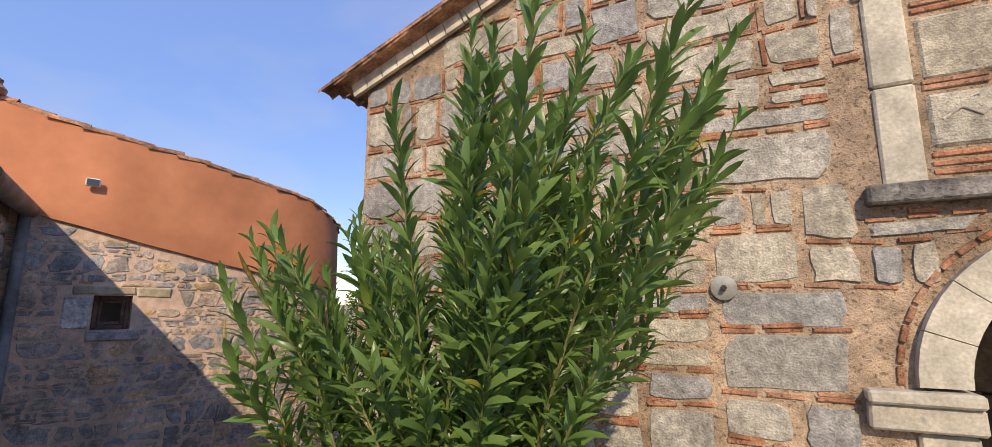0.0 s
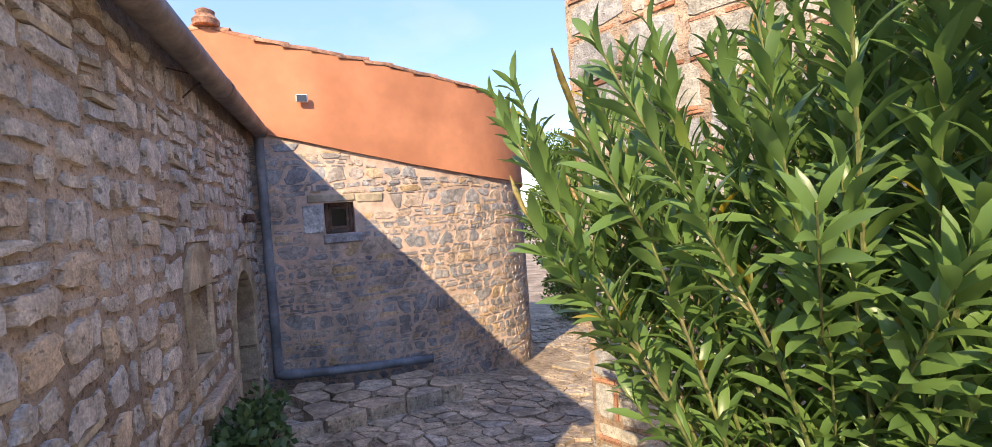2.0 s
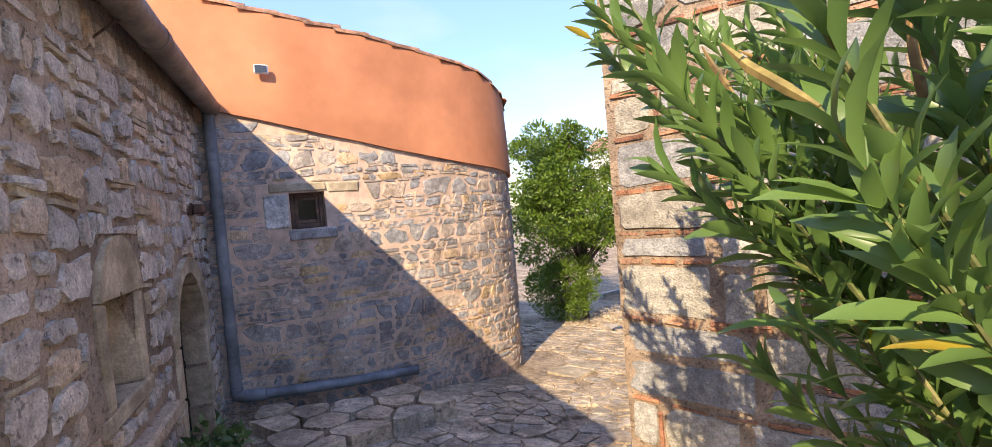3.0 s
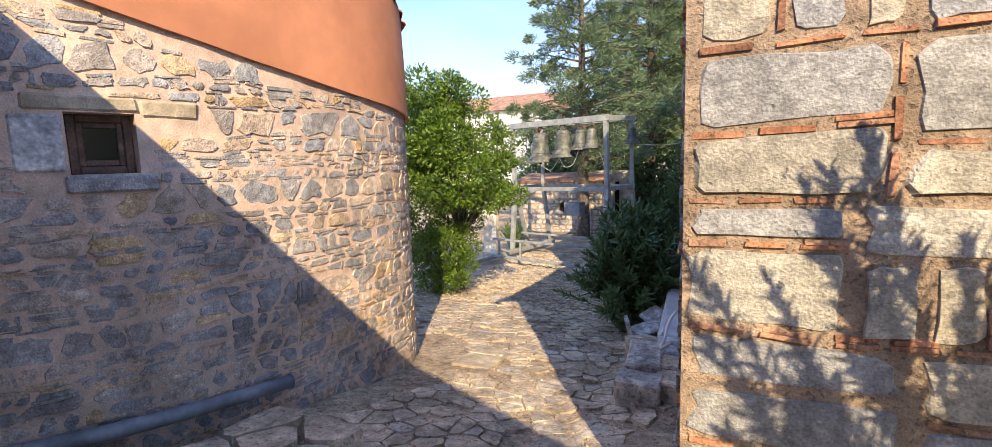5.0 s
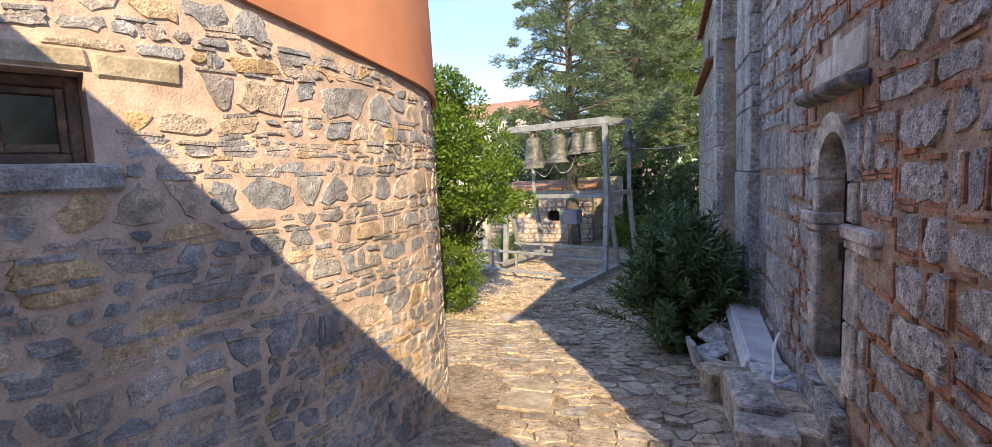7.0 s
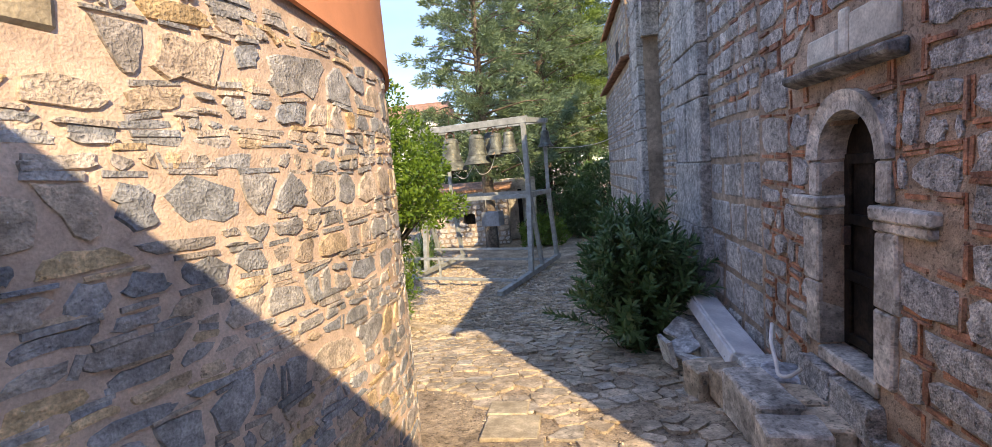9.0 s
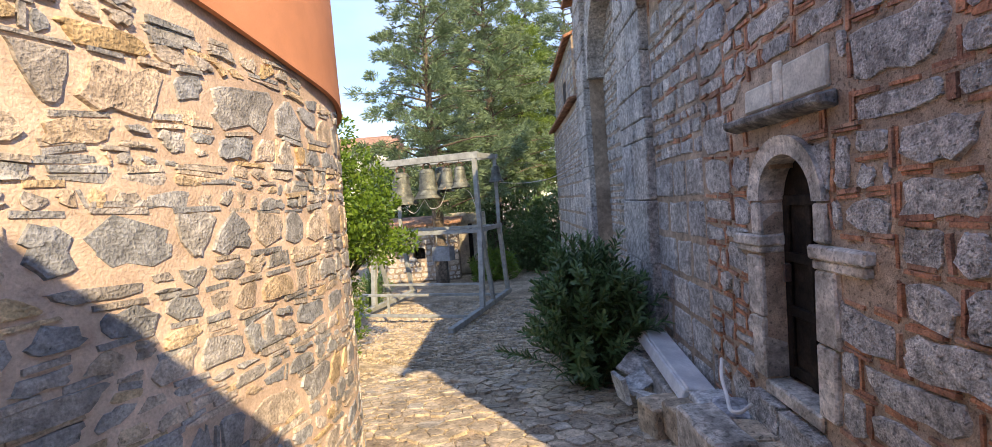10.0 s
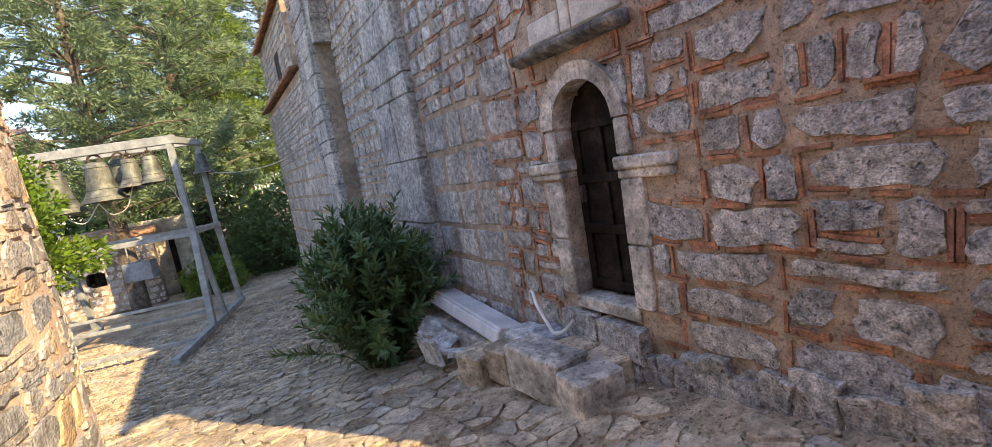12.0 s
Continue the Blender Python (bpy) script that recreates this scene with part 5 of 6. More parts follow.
# ---- plants ----
def sprig_mesh(name, pos, axis, length, width, material, parent, fold=0.25, seed=1, kind="stuff", mid=0.45):
    """Many lance-shaped leaves as one mesh: each has a folded blade of six triangles."""
    rs_ = np.random.RandomState(seed)
    pos, axis = np.asarray(pos, float), np.asarray(axis, float)
    n = len(pos)
    axis /= np.linalg.norm(axis, axis=1, keepdims=True) + 1e-9
    ref = rs_.normal(size=(n, 3))
    sidev = np.cross(axis, ref)
    sidev /= np.linalg.norm(sidev, axis=1, keepdims=True) + 1e-9
    up = np.cross(sidev, axis)
    L = (length * rs_.uniform(0.7, 1.2, n))[:, None]
    Wd = (width * rs_.uniform(0.8, 1.2, n))[:, None]
    bend_ = rs_.uniform(-0.12, 0.12, n)[:, None] * L
    v = np.stack([pos, pos + axis * L * mid + sidev * Wd / 2 + up * fold * Wd, pos + axis * L * mid, pos + axis * L * mid - sidev * Wd / 2 + up * fold * Wd, pos + axis * L + up * bend_], 1).reshape(-1, 3)
    base = np.arange(n)[:, None] * 5
    f = np.concatenate([base + np.array([[0, 2, 1]]), base + np.array([[0, 3, 2]]), base + np.array([[1, 2, 4]]), base + np.array([[2, 3, 4]])], 1).reshape(-1, 3)
    me = bpy.data.meshes.new(name)
    me.vertices.add(len(v))
    me.vertices.foreach_set("co", v.ravel())
    me.loops.add(f.size)
    me.loops.foreach_set("vertex_index", f.ravel().astype(np.int32))
    me.polygons.add(len(f))
    me.polygons.foreach_set("loop_start", np.arange(0, f.size, 3, dtype=np.int32))
    me.update(calc_edges=True)
    me.materials.append(material)
    ob = new(name, me)
    ob.parent = parent
    if kind:
        ob["kind"] = kind
    return ob


# plan of the camera's own route; oleander stems and leaves near it are dropped
CAM_ROUTE = [Vector(p) for p in ((0.1, -0.1), (-0.45, 0.0), (-1.13, 0.28), (-1.88, 0.58), (-3.0, 1.18), (-3.7, 1.6))]


def off_cam_route(p, gap):
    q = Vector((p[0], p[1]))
    for a, b in zip(CAM_ROUTE, CAM_ROUTE[1:]):
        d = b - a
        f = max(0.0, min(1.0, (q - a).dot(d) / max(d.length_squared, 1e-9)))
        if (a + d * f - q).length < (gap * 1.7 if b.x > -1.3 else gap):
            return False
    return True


def leaf_blade(length, width):
    """One oleander leaf: lance-shaped, folded along its midrib and curved back at the tip."""
    rows = ((0.0, 0.12, 0.0), (0.25, 0.8, 0.012), (0.55, 1.0, 0.016), (0.8, 0.68, 0.012), (1.0, 0.04, 0.004))
    verts, faces = [], []
    for f, w, z in rows:
        verts += [(-w * width / 2, f * length, z + 0.15 * w * width), (0, f * length, z), (w * width / 2, f * length, z + 0.15 * w * width)]
    for i in range(len(rows) - 1):
        a = i * 3
        faces += [(a, a + 1, a + 4, a + 3), (a + 1, a + 2, a + 5, a + 4)]
    return verts, faces


def oleander(name, label, base, stems, spread, height, material, seed, picked, aim=(0, 0), flowers=8, pods=0, leaf=(0.14, 0.025), gap=0.0, bare=0.3, step=0.04, upright=False, lift0=0.6, dome=0.48, shoots=0):
    """A shrub of many arching stems with whorls of three long leaves; picked leaves nearest to aim are single parts."""
    r = random.Random(seed)
    shrub = thing(name, label, "shrub", at=base)
    b = Vector(base)
    tips, leaves = [], []
    for k in range(stems):
        a = math.tau * (k * 0.618034) + r.uniform(-0.3, 0.3)
        out = spread * math.sqrt((k + 0.5) / stems) * r.uniform(0.75, 1.1)
        root = Vector((math.cos(a), math.sin(a), 0)) * 0.22 * (out / spread)
        top_z = height * (1 - dome * (out / spread) ** 2.0) * r.uniform(0.8, 1.03)
        if upright:
            out *= 1 + 0.34 * max(0.0, math.cos(a - 3.4))
            top_z *= 1 - 0.2 * max(0.0, math.cos(a - 3.9))
        if upright and math.cos(a) > 0.1:
            top_z *= 1 + 0.06 * math.cos(a)
        tip = Vector((math.cos(a) * out, math.sin(a) * out, top_z))
        knee = Vector((tip.x * 0.42, tip.y * 0.42, top_z * 0.55)) + Vector((r.uniform(-0.08, 0.08), r.uniform(-0.08, 0.08), 0))
        line = spline([root, knee, tip], 16)
        # stems whose tips come within gap of the camera's route are left out
        if gap and not off_cam_route(b + line[-1], gap):
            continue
        wood = bmesh.new()
        tube(wood, line, [0.009 - 0.0065 * i / 15 for i in range(16)], 6)
        runs = [(line, bare * r.uniform(0.6, 1.2))]
        for q in range(shoots):
            i = r.randrange(6, 13)
            d = (line[i + 1] - line[i]).normalized()
            way = (d + Vector((math.cos(a), math.sin(a), 0)) * r.uniform(-0.1, 0.7) + Vector((r.uniform(-0.6, 0.6), r.uniform(-0.6, 0.6), 0.1))).normalized()
            tip2 = line[i] + way * r.uniform(0.22, 0.5)
            run = spline([line[i], line[i].lerp(tip2, 0.5) + d * 0.02, tip2 + d * 0.08], 16)
            tube(wood, run, [0.0045 - 0.0025 * k2 / 15 for k2 in range(16)], 5)
            runs.append((run, 0.15))
        part("stem", wood, STEM, shrub, smooth=True)
        for run, start in runs:
            tips.append((run[-1], (run[-1] - run[-2]).normalized()))
            total = sum((q - p).length for p, q in zip(run, run[1:]))
            s, turn, habit = total * start, r.uniform(0, 6), r.uniform(-0.2, 0.2)
            while s < total:
                f = s / total * 15
                i = min(int(f), 14)
                p = run[i].lerp(run[i + 1], f - i)
                d = (run[i + 1] - run[i]).normalized()
                side_ = d.orthogonal().normalized()
                lift = lift0 + habit + 1.0 * (s / total) ** 4 + r.uniform(-0.25, 0.25)
                for q in range(3):
                    way = (Matrix.Rotation(turn + q * math.tau / 3 + r.uniform(-0.3, 0.3), 3, d) @ side_) + d * lift
                    if r.random() < 0.93:
                        size = r.uniform(0.65, 1.18) * (0.75 if s / total > 0.95 else 1)
                        leaves.append((p + d * r.uniform(-0.008, 0.008), way.normalized(), d, size))
                turn += 0.55
                s += step * r.uniform(0.8, 1.3)
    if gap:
        leaves = [q for q in leaves if off_cam_route(b + q[0] + q[1] * leaf[0], gap)]
    leaves.sort(key=lambda q: (b.x + q[0].x - aim[0]) ** 2 + (b.y + q[0].y - aim[1]) ** 2)
    lv, lf = leaf_blade(*leaf)
    blade = mesh_of("leaf", lv, lf, material, True)
    vs_, fs_ = [], []
    for k, (p, way, d, size) in enumerate(leaves):
        x = way.cross(d)
        x = x.normalized() if x.length > 1e-4 else way.orthogonal().normalized()
        z = x.cross(way)
        m = Matrix((x, way, z)).transposed().to_4x4() @ Matrix.Rotation(r.uniform(-0.5, 0.5), 4, "Y") @ Matrix.Scale(size, 4)
        m.translation = p
        if k < picked:
            ob = new("leaf", blade)
            ob.parent = shrub
            ob.matrix_basis = m
        else:
            o = len(vs_)
            vs_ += [tuple(m @ Vector(v)) for v in lv]
            fs_ += [tuple(i + o for i in f) for f in lf]
    raw("foliage", vs_, fs_, material, shrub, smooth=True, kind="stuff")
    for k in range(flowers):
        p, d = tips[r.randrange(len(tips))]
        bm = bmesh.new()
        for q in range(r.choice((1, 2, 3))):
            c = p + d * 0.03 + Vector((r.uniform(-0.03, 0.03), r.uniform(-0.03, 0.03), r.uniform(0, 0.03)))
            for w in range(5):
                a = w * math.tau / 5
                e0, e1 = Vector((math.cos(a), math.sin(a), 0.3)) * 0.019, Vector((math.cos(a + 0.7), math.sin(a + 0.7), 0.35)) * 0.019
                bm.faces.new([bm.verts.new(c), bm.verts.new(c + e0), bm.verts.new(c + (e0 + e1) * 0.62), bm.verts.new(c + e1)])
        part("blossom", bm, PETAL, shrub, "pink blossom")
    for k in range(pods):
        p, d = tips[r.randrange(len(tips))]
        way = (d + Vector((r.uniform(-1, 1), r.uniform(-1, 1), r.uniform(-0.4, 0.6)))).normalized()
        bm = bmesh.new()
        tube(bm, [p, p + way * 0.04, p + way * 0.10, p + way * 0.15 + Vector((0, 0, 0.01))], [0.003, 0.007, 0.007, 0.002], 6)
        part("seed_pod", bm, POD, shrub, "long brown seed pod", smooth=True)
    return shrub


OB = (-1.0, 1.56, ground_z(-1.0, 1.56) - 0.02)
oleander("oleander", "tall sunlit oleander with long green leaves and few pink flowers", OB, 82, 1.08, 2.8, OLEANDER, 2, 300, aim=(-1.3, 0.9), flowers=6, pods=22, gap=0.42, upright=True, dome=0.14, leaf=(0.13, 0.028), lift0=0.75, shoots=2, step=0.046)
OS = (-3.72, 8.3, ground_z(-3.72, 8.3) - 0.02)
oleander("oleander", "oleander bush in the church's shade, its leaves coloured darker for it", OS, 130, 0.98, 2.0, OLEANDER_SHADE, 5, 120, aim=(-4.0, 7.6), flowers=5, pods=0, leaf=(0.15, 0.032), bare=0.12, lift0=0.4, dome=0.62, shoots=1)
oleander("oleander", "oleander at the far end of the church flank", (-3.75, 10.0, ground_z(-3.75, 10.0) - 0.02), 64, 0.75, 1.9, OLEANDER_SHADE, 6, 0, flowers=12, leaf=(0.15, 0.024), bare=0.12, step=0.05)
oleander("oleander", "small oleander behind the bell frame", (-9.48, 18.1, ground_z(-9.48, 18.1) - 0.02), 44, 0.72, 1.36, OLEANDER, 8, 0, flowers=0, bare=0.12, step=0.05)


def leafy(name, label, base, clumps, per, clump_r, leaf, material, seed, trunk_r, limb_from, category="tree", trunk_top=None):
    """A broadleaf tree or bush: trunk, limbs to the clumps, and a crown of small leaves with gaps."""
    r = random.Random(seed)
    rr = np.random.RandomState(seed)
    tree = thing(name, label, category, at=base)
    wood = bmesh.new()
    c = Vector((sum(q[0] for q in clumps), sum(q[1] for q in clumps), 0)) / len(clumps)
    fork = Vector((0.05, 0.02, limb_from))
    tube(wood, spline([(0, 0, -0.1), (0.04, -0.02, limb_from * 0.5), fork], 8), [trunk_r * (1 - 0.06 * i) for i in range(8)], 8)
    for q in clumps[::max(1, len(clumps) // 16)]:
        tip = Vector(q)
        tube(wood, spline([fork, fork.lerp(tip, 0.5) + Vector((r.uniform(-0.1, 0.1), r.uniform(-0.1, 0.1), 0.1)), tip], 7), [trunk_r * 0.5 * (1 - 0.13 * i) for i in range(7)], 5)
    part("trunk", wood, BARK, tree, smooth=True)
    pos, ax = [], []
    for q in clumps:
        n = int(per * r.uniform(0.7, 1.3))
        g = rr.normal(size=(n, 3))
        g /= np.linalg.norm(g, axis=1, keepdims=True)
        rad = clump_r * r.uniform(0.7, 1.2) * rr.uniform(0.25, 1.0, n) ** 0.5
        off = g * rad[:, None] * np.array([1, 1, 0.75])
        pos.append(np.array(q) + off)
        ax.append(g + rr.normal(size=(n, 3)) * 0.6 + np.array([0, 0, 0.25]))
    sprig_mesh("crown", np.concatenate(pos), np.concatenate(ax), leaf[0], leaf[1], material, tree, seed=seed)
    return tree


def shell(n, rx, ry, rz, cz, seed, lump=0.3):
    """Clump centres over an uneven rounded crown."""
    r = random.Random(seed)
    out = []
    for k in range(n):
        z = 1 - 2 * (k + 0.5) / n
        a = k * 2.399963
        w = math.sqrt(1 - z * z)
        f = r.uniform(0.55, 1.0) * (1 + lump * noise.noise((math.cos(a) * w * 1.7 + seed, math.sin(a) * w * 1.7, z * 1.7)))
        out.append((rx * w * math.cos(a) * f, ry * w * math.sin(a) * f, cz + rz * z * f))
    return out


leafy("laurel_tree", "dense bright green broadleaf tree beside the rounded house", (-8.05, 10.9, ground_z(-8.05, 10.9)), [q for q in shell(170, 1.85, 1.7, 2.25, 3.3, 3, 0.9) if (q[0] < -0.3 or q[2] > 2.1) and q[2] < 5.1 - 1.6 * max(0.0, q[0] + 0.3)], 380, 0.42, (0.10, 0.045), LAUREL, 3, 0.10, 1.3)
leafy("bush", "low green bush at the foot of the tree", (-8.15, 10.2, ground_z(-8.15, 10.2)), shell(56, 0.85, 0.75, 0.9, 0.85, 4), 190, 0.28, (0.075, 0.03), LAUREL, 4, 0.04, 0.2, "bush")
stand_beyond(leafy("bush", "low bright green bush beside the plaster wall", (-5.3, 17.6, ground_z(-5.3, 17.6)), shell(30, 0.75, 0.6, 0.5, 0.45, 6), 140, 0.26, (0.10, 0.045), LAUREL, 6, 0.04, 0.2, "bush"))
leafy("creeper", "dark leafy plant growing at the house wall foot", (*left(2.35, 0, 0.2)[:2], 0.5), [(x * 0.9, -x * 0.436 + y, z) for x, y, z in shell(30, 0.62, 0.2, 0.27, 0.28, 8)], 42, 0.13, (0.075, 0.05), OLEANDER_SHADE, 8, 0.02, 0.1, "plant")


def conifer(name, label, base, height, reach, material, seed, limbs=80, per=230, tuft=0.42, blunt=0.75, low=0.12, needle=(0.17, 0.04)):
    """A tall conifer: straight trunk, drooping limbs, and tufted sprays with gaps between them."""
    r = random.Random(seed)
    rr = np.random.RandomState(seed)
    tree = thing(name, label, "tree", at=base)
    wood = bmesh.new()
    tube(wood, [(0.05 * noise.noise((z, seed, 0)), 0.05 * noise.noise((z, 0, seed)), z * height / 10) for z in range(-1, 10)], [height * 0.021 * (1 - 0.088 * k) for k in range(11)], 9)
    pos, ax = [], []
    for k in range(limbs):
        f = low + (1 - low) * (k + r.uniform(0, 1)) / limbs
        a = k * 2.399963 + r.uniform(-0.4, 0.4)
        out = reach * ((1 - f) ** blunt + 0.05) * r.uniform(0.55, 1.15)
        z0 = f * height
        d = Vector((math.cos(a), math.sin(a), 0))
        tip = d * out + Vector((0, 0, z0 + out * r.uniform(-0.05, 0.32)))
        tube(wood, [Vector((0, 0, z0)), (Vector((0, 0, z0)) + tip) / 2 + Vector((0, 0, 0.06 * out)), tip], [0.03 + 0.02 * (1 - f), 0.02, 0.006], 5)
        for q in range(max(1, int(out / 0.42))):
            g = (q + 1) / max(1, int(out / 0.42))
            c = Vector((0, 0, z0)).lerp(tip, g) + Vector((r.uniform(-0.22, 0.22), r.uniform(-0.22, 0.22), r.uniform(-0.12, 0.2)))
            n = int(per * r.uniform(0.6, 1.3) * (0.5 + 0.5 * g))
            v = rr.normal(size=(n, 3))
            v /= np.linalg.norm(v, axis=1, keepdims=True)
            rad = tuft * r.uniform(0.6, 1.15) * rr.uniform(0.1, 1.0, n) ** 0.6
            pos.append(np.array(c) + v * rad[:, None] * np.array([1, 1, 0.55]))
            ax.append(v * 0.6 + np.array([d.x, d.y, 0.25]) * 0.7 + rr.normal(size=(n, 3)) * 0.35)
    part("trunk", wood, BARK, tree, smooth=True)
    sprig_mesh("crown", np.concatenate(pos), np.concatenate(ax), needle[0], needle[1], material, tree, seed=seed)
    return tree


con = stand_beyond(conifer("cypress_tree", "tall grey-green conifer with feathery tufted boughs", (-7.0, 17.4, 0), 10.8, 3.1, CYPRESS, 31, 120, 170, tuft=0.27, low=0.2, needle=(0.15, 0.03)), 1.38)
stand_beyond(conifer("pine_tree", "bright green pine with open rounded boughs", (-3.9, 23.5, 0), 9.6, 2.2, PINE, 33, 60, 230, blunt=0.5, low=0.3, tuft=0.5), 1.36)
for x, y, s, t in ((-5.2, 21.0, 0.82, 130), (-6.6, 27.0, 0.95, 300), (-3.2, 28.5, 0.9, 20), (-1.6, 25.0, 0.8, 250)):
    x, y, _ = beyond(x, y, 0)
    copy_thing(con, pose(x, y, ground_z(x, y) - 0.1, 0, 0, t) @ Matrix.Scale(s * 1.36, 4))
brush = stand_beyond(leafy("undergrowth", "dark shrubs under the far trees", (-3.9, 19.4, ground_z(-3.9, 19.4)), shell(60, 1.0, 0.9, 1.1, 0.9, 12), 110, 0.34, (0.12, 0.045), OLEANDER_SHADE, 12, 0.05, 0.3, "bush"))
for x, y, size, turn in ((-2.6, 24.5, 1.5, 40), (-5.4, 27.5, 1.9, 160), (-8.0, 29.5, 2.0, 250), (-11.5, 30.5, 2.1, 300)):
    copy_thing(brush, pose(x, y, ground_z(x, y) - 0.05, 0, 0, turn) @ Matrix.Scale(size, 4))

# ---- far walls beyond the frame ----
r3 = random.Random(15)
hut = tagged(new("stone_hut"), "low grey stone outbuilding with a small dark window", "outbuilding")
hut_face = lambda u, v, d: beyond(-9.6 + u, 18.2 - d, -0.5 + v)
HW = (1.55, 0.75, 1.95, 1.12)
fv, ff = panel(hut_face, steps_between(0, 3.1, 0.3, (HW[0], HW[2])), steps_between(0, 1.9, 0.2, (HW[1], HW[3])), 0.35, lambda u, v: not inside(u, v, [HW]))
hut_wall = raw("wall", fv, ff, LEFT_MORTAR, hut)
st, jt = masonry(hut_face, (0, 0), (3.1, 1.9), (0.12, 0.18), (0.16, 0.34), 0.014, 0.02, r3, [HW], worn=0.25, rough=0.12)
lay("stone", st, LEFT_STONE, hut_wall, lambda c: c[0], 140)
block("window_frame", hut, hut_face, HW[0], HW[1], HW[2], HW[1] + 0.05, -0.2, -0.12, DARK_WOOD, 0.005)
block("window_frame", hut, hut_face, (HW[0] + HW[2]) / 2 - 0.02, HW[1] + 0.05, (HW[0] + HW[2]) / 2 + 0.02, HW[3], -0.2, -0.12, DARK_WOOD, 0.005)
# near-black sheet in place of the hut's unlit inside
block("dark_room", hut, hut_face, HW[0] - 0.1, HW[1] - 0.1, HW[2] + 0.1, HW[3] + 0.1, -0.42, -0.36, DARK_ROOM, 0)
bm = bmesh.new()
box(bm, (4.3, 2.1, 0.12), Matrix.Translation(beyond(-8.05, 18.9, 1.5)) @ Matrix.Rotation(radians(8), 4, "X"), 0.01)
part("roof", bm, TILE, hut)
pw = thing("garden_wall", "sunlit cream plastered garden wall with a dark doorway post", "garden wall")
block("wall", pw, lambda u, v, d: beyond(u, 19.2 - d, v), -7.05, -0.5, -5.6, 1.7, -0.3, 0.0, PLASTER, 0.02)
block("gate_post", pw, lambda u, v, d: beyond(u, 19.1 - d, v), -6.22, -0.5, -6.08, 1.3, -0.05, 0.08, DARK_WOOD, 0.01)
stele = thing("stone_pillar", "plain white stone pillar standing behind the tree", "pillar", at=(-9.995, 17.05, ground_z(-9.995, 17.05)))
block("shaft", stele, lambda u, v, d: (u, d, v), -0.26, 0.0, 0.26, 1.9, -0.16, 0.16, PLASTER, 0.02)
block("base", stele, lambda u, v, d: (u, d, v), -0.35, -0.05, 0.35, 0.16, -0.24, 0.24, PLASTER, 0.02)

house = thing("white_house", "distant white house with a red tiled roof", "house", at=(-17.5, 38, 0.6))
bm = bmesh.new()
box(bm, (9, 5, 5.6), Matrix.Translation((0, 0, 2.8)))
part("wall", bm, WHITE_PAINT, house)
ro = raw("roof", *(lambda v, f: (v, f))([(-4.9, -2.9, 5.5), (4.9, -2.9, 5.5), (4.9, 0, 6.9), (-4.9, 0, 6.9), (-4.9, 2.9, 5.5), (4.9, 2.9, 5.5), (-4.9, 0, 5.4), (4.9, 0, 5.4)], [(0, 1, 2, 3), (3, 2, 5, 4), (0, 3, 4), (1, 5, 2), (0, 4, 5, 1)]), TILE, house)
for x in (-3, 0, 3):
    bm = bmesh.new()
    box(bm, (0.9, 0.1, 1.3), Matrix.Translation((x, -2.5, 3.6)), 0.02)
    part("window", bm, DARK_WOOD, house)

# choir wall standing above the low church end, with its tiled roof
choir = thing("church_choir", "taller far end of the church with a red tiled roof", "church")
choir_face = lambda u, v, d: (-2.74 - d, 15.2 + u, v)
fv, ff = panel(choir_face, [0, 4.9], [4.3, 6.3], 0.4, lambda u, v: True)
cw = raw("wall", fv, ff, CHURCH_MORTAR, choir)
st, jt = masonry(choir_face, (0, 4.45), (4.9, 6.25), (0.14, 0.2), (0.22, 0.4), 0.014, 0.02, r3, [(1.6, 4.4, 2.4, 5.6)], worn=0.1)
lay("stone", st, FRONT_STONE, cw, lambda c: c[1], 120)
# no opening here: a panel on the wall, its darkness put into the colour
block("window", choir, choir_face, 1.65, 4.5, 2.35, 5.5, -0.1, 0.01, DARK_ROOM, 0.01)
slab = ribbed((-2.95, 15.1, 6.25), (-2.95, 20.2, 6.25), (0.0, 20.2, 7.5), (0.0, 15.1, 7.5), 24)
vs_ = [p for row in slab for p in row]
ob = raw("roof", vs_, [(2 * i, 2 * i + 2, 2 * i + 3, 2 * i + 1) for i in range(len(slab) - 1)], TILE, choir)
so = ob.modifiers.new("thickness", "SOLIDIFY")
so.thickness, so.offset = 0.06, 1


# ---- stones of the walls ----
def near_to(x, y, z=1.5):
    return lambda c: (c[0] - x) ** 2 + (c[1] - y) ** 2 + 0.6 * (c[2] - z) ** 2


rs = random.Random(21)
holes_w = [(WIN[0] - 0.25, WIN[1] - 0.12, WIN[2] + 0.1, WIN[3] + 0.1), (WIN[2], WIN[3] - 0.04, WIN[2] + 0.37, WIN[3] + 0.1)]
st, jt = masonry(bend, (1.1, -0.35), (S_TIP + 1.2, 3.6), (0.055, 0.09, 0.13, 0.19), (0.12, 0.38), 0.011, 0.010, rs, holes_w,
                 keep=lambda u, v: v < band_z(u) - 0.015, rough=0.13, worn=0.28, wave=0.06, split=0.34, slant=0.32, inset=0.9)
lay("stone", st, RUBBLE, wall_round, near_to(-5.8, 4.2), 300)
sl = brick_shapes(bend, jt, rs, (0.014, 0.03), 0.6, 0.010, holes_w, upright=0.12, keep=lambda u, v: v < band_z(u) - 0.03, longest=0.2)
lay("stone_sliver", sl, RUBBLE, wall_round, near_to(-5.8, 4.2), 120)

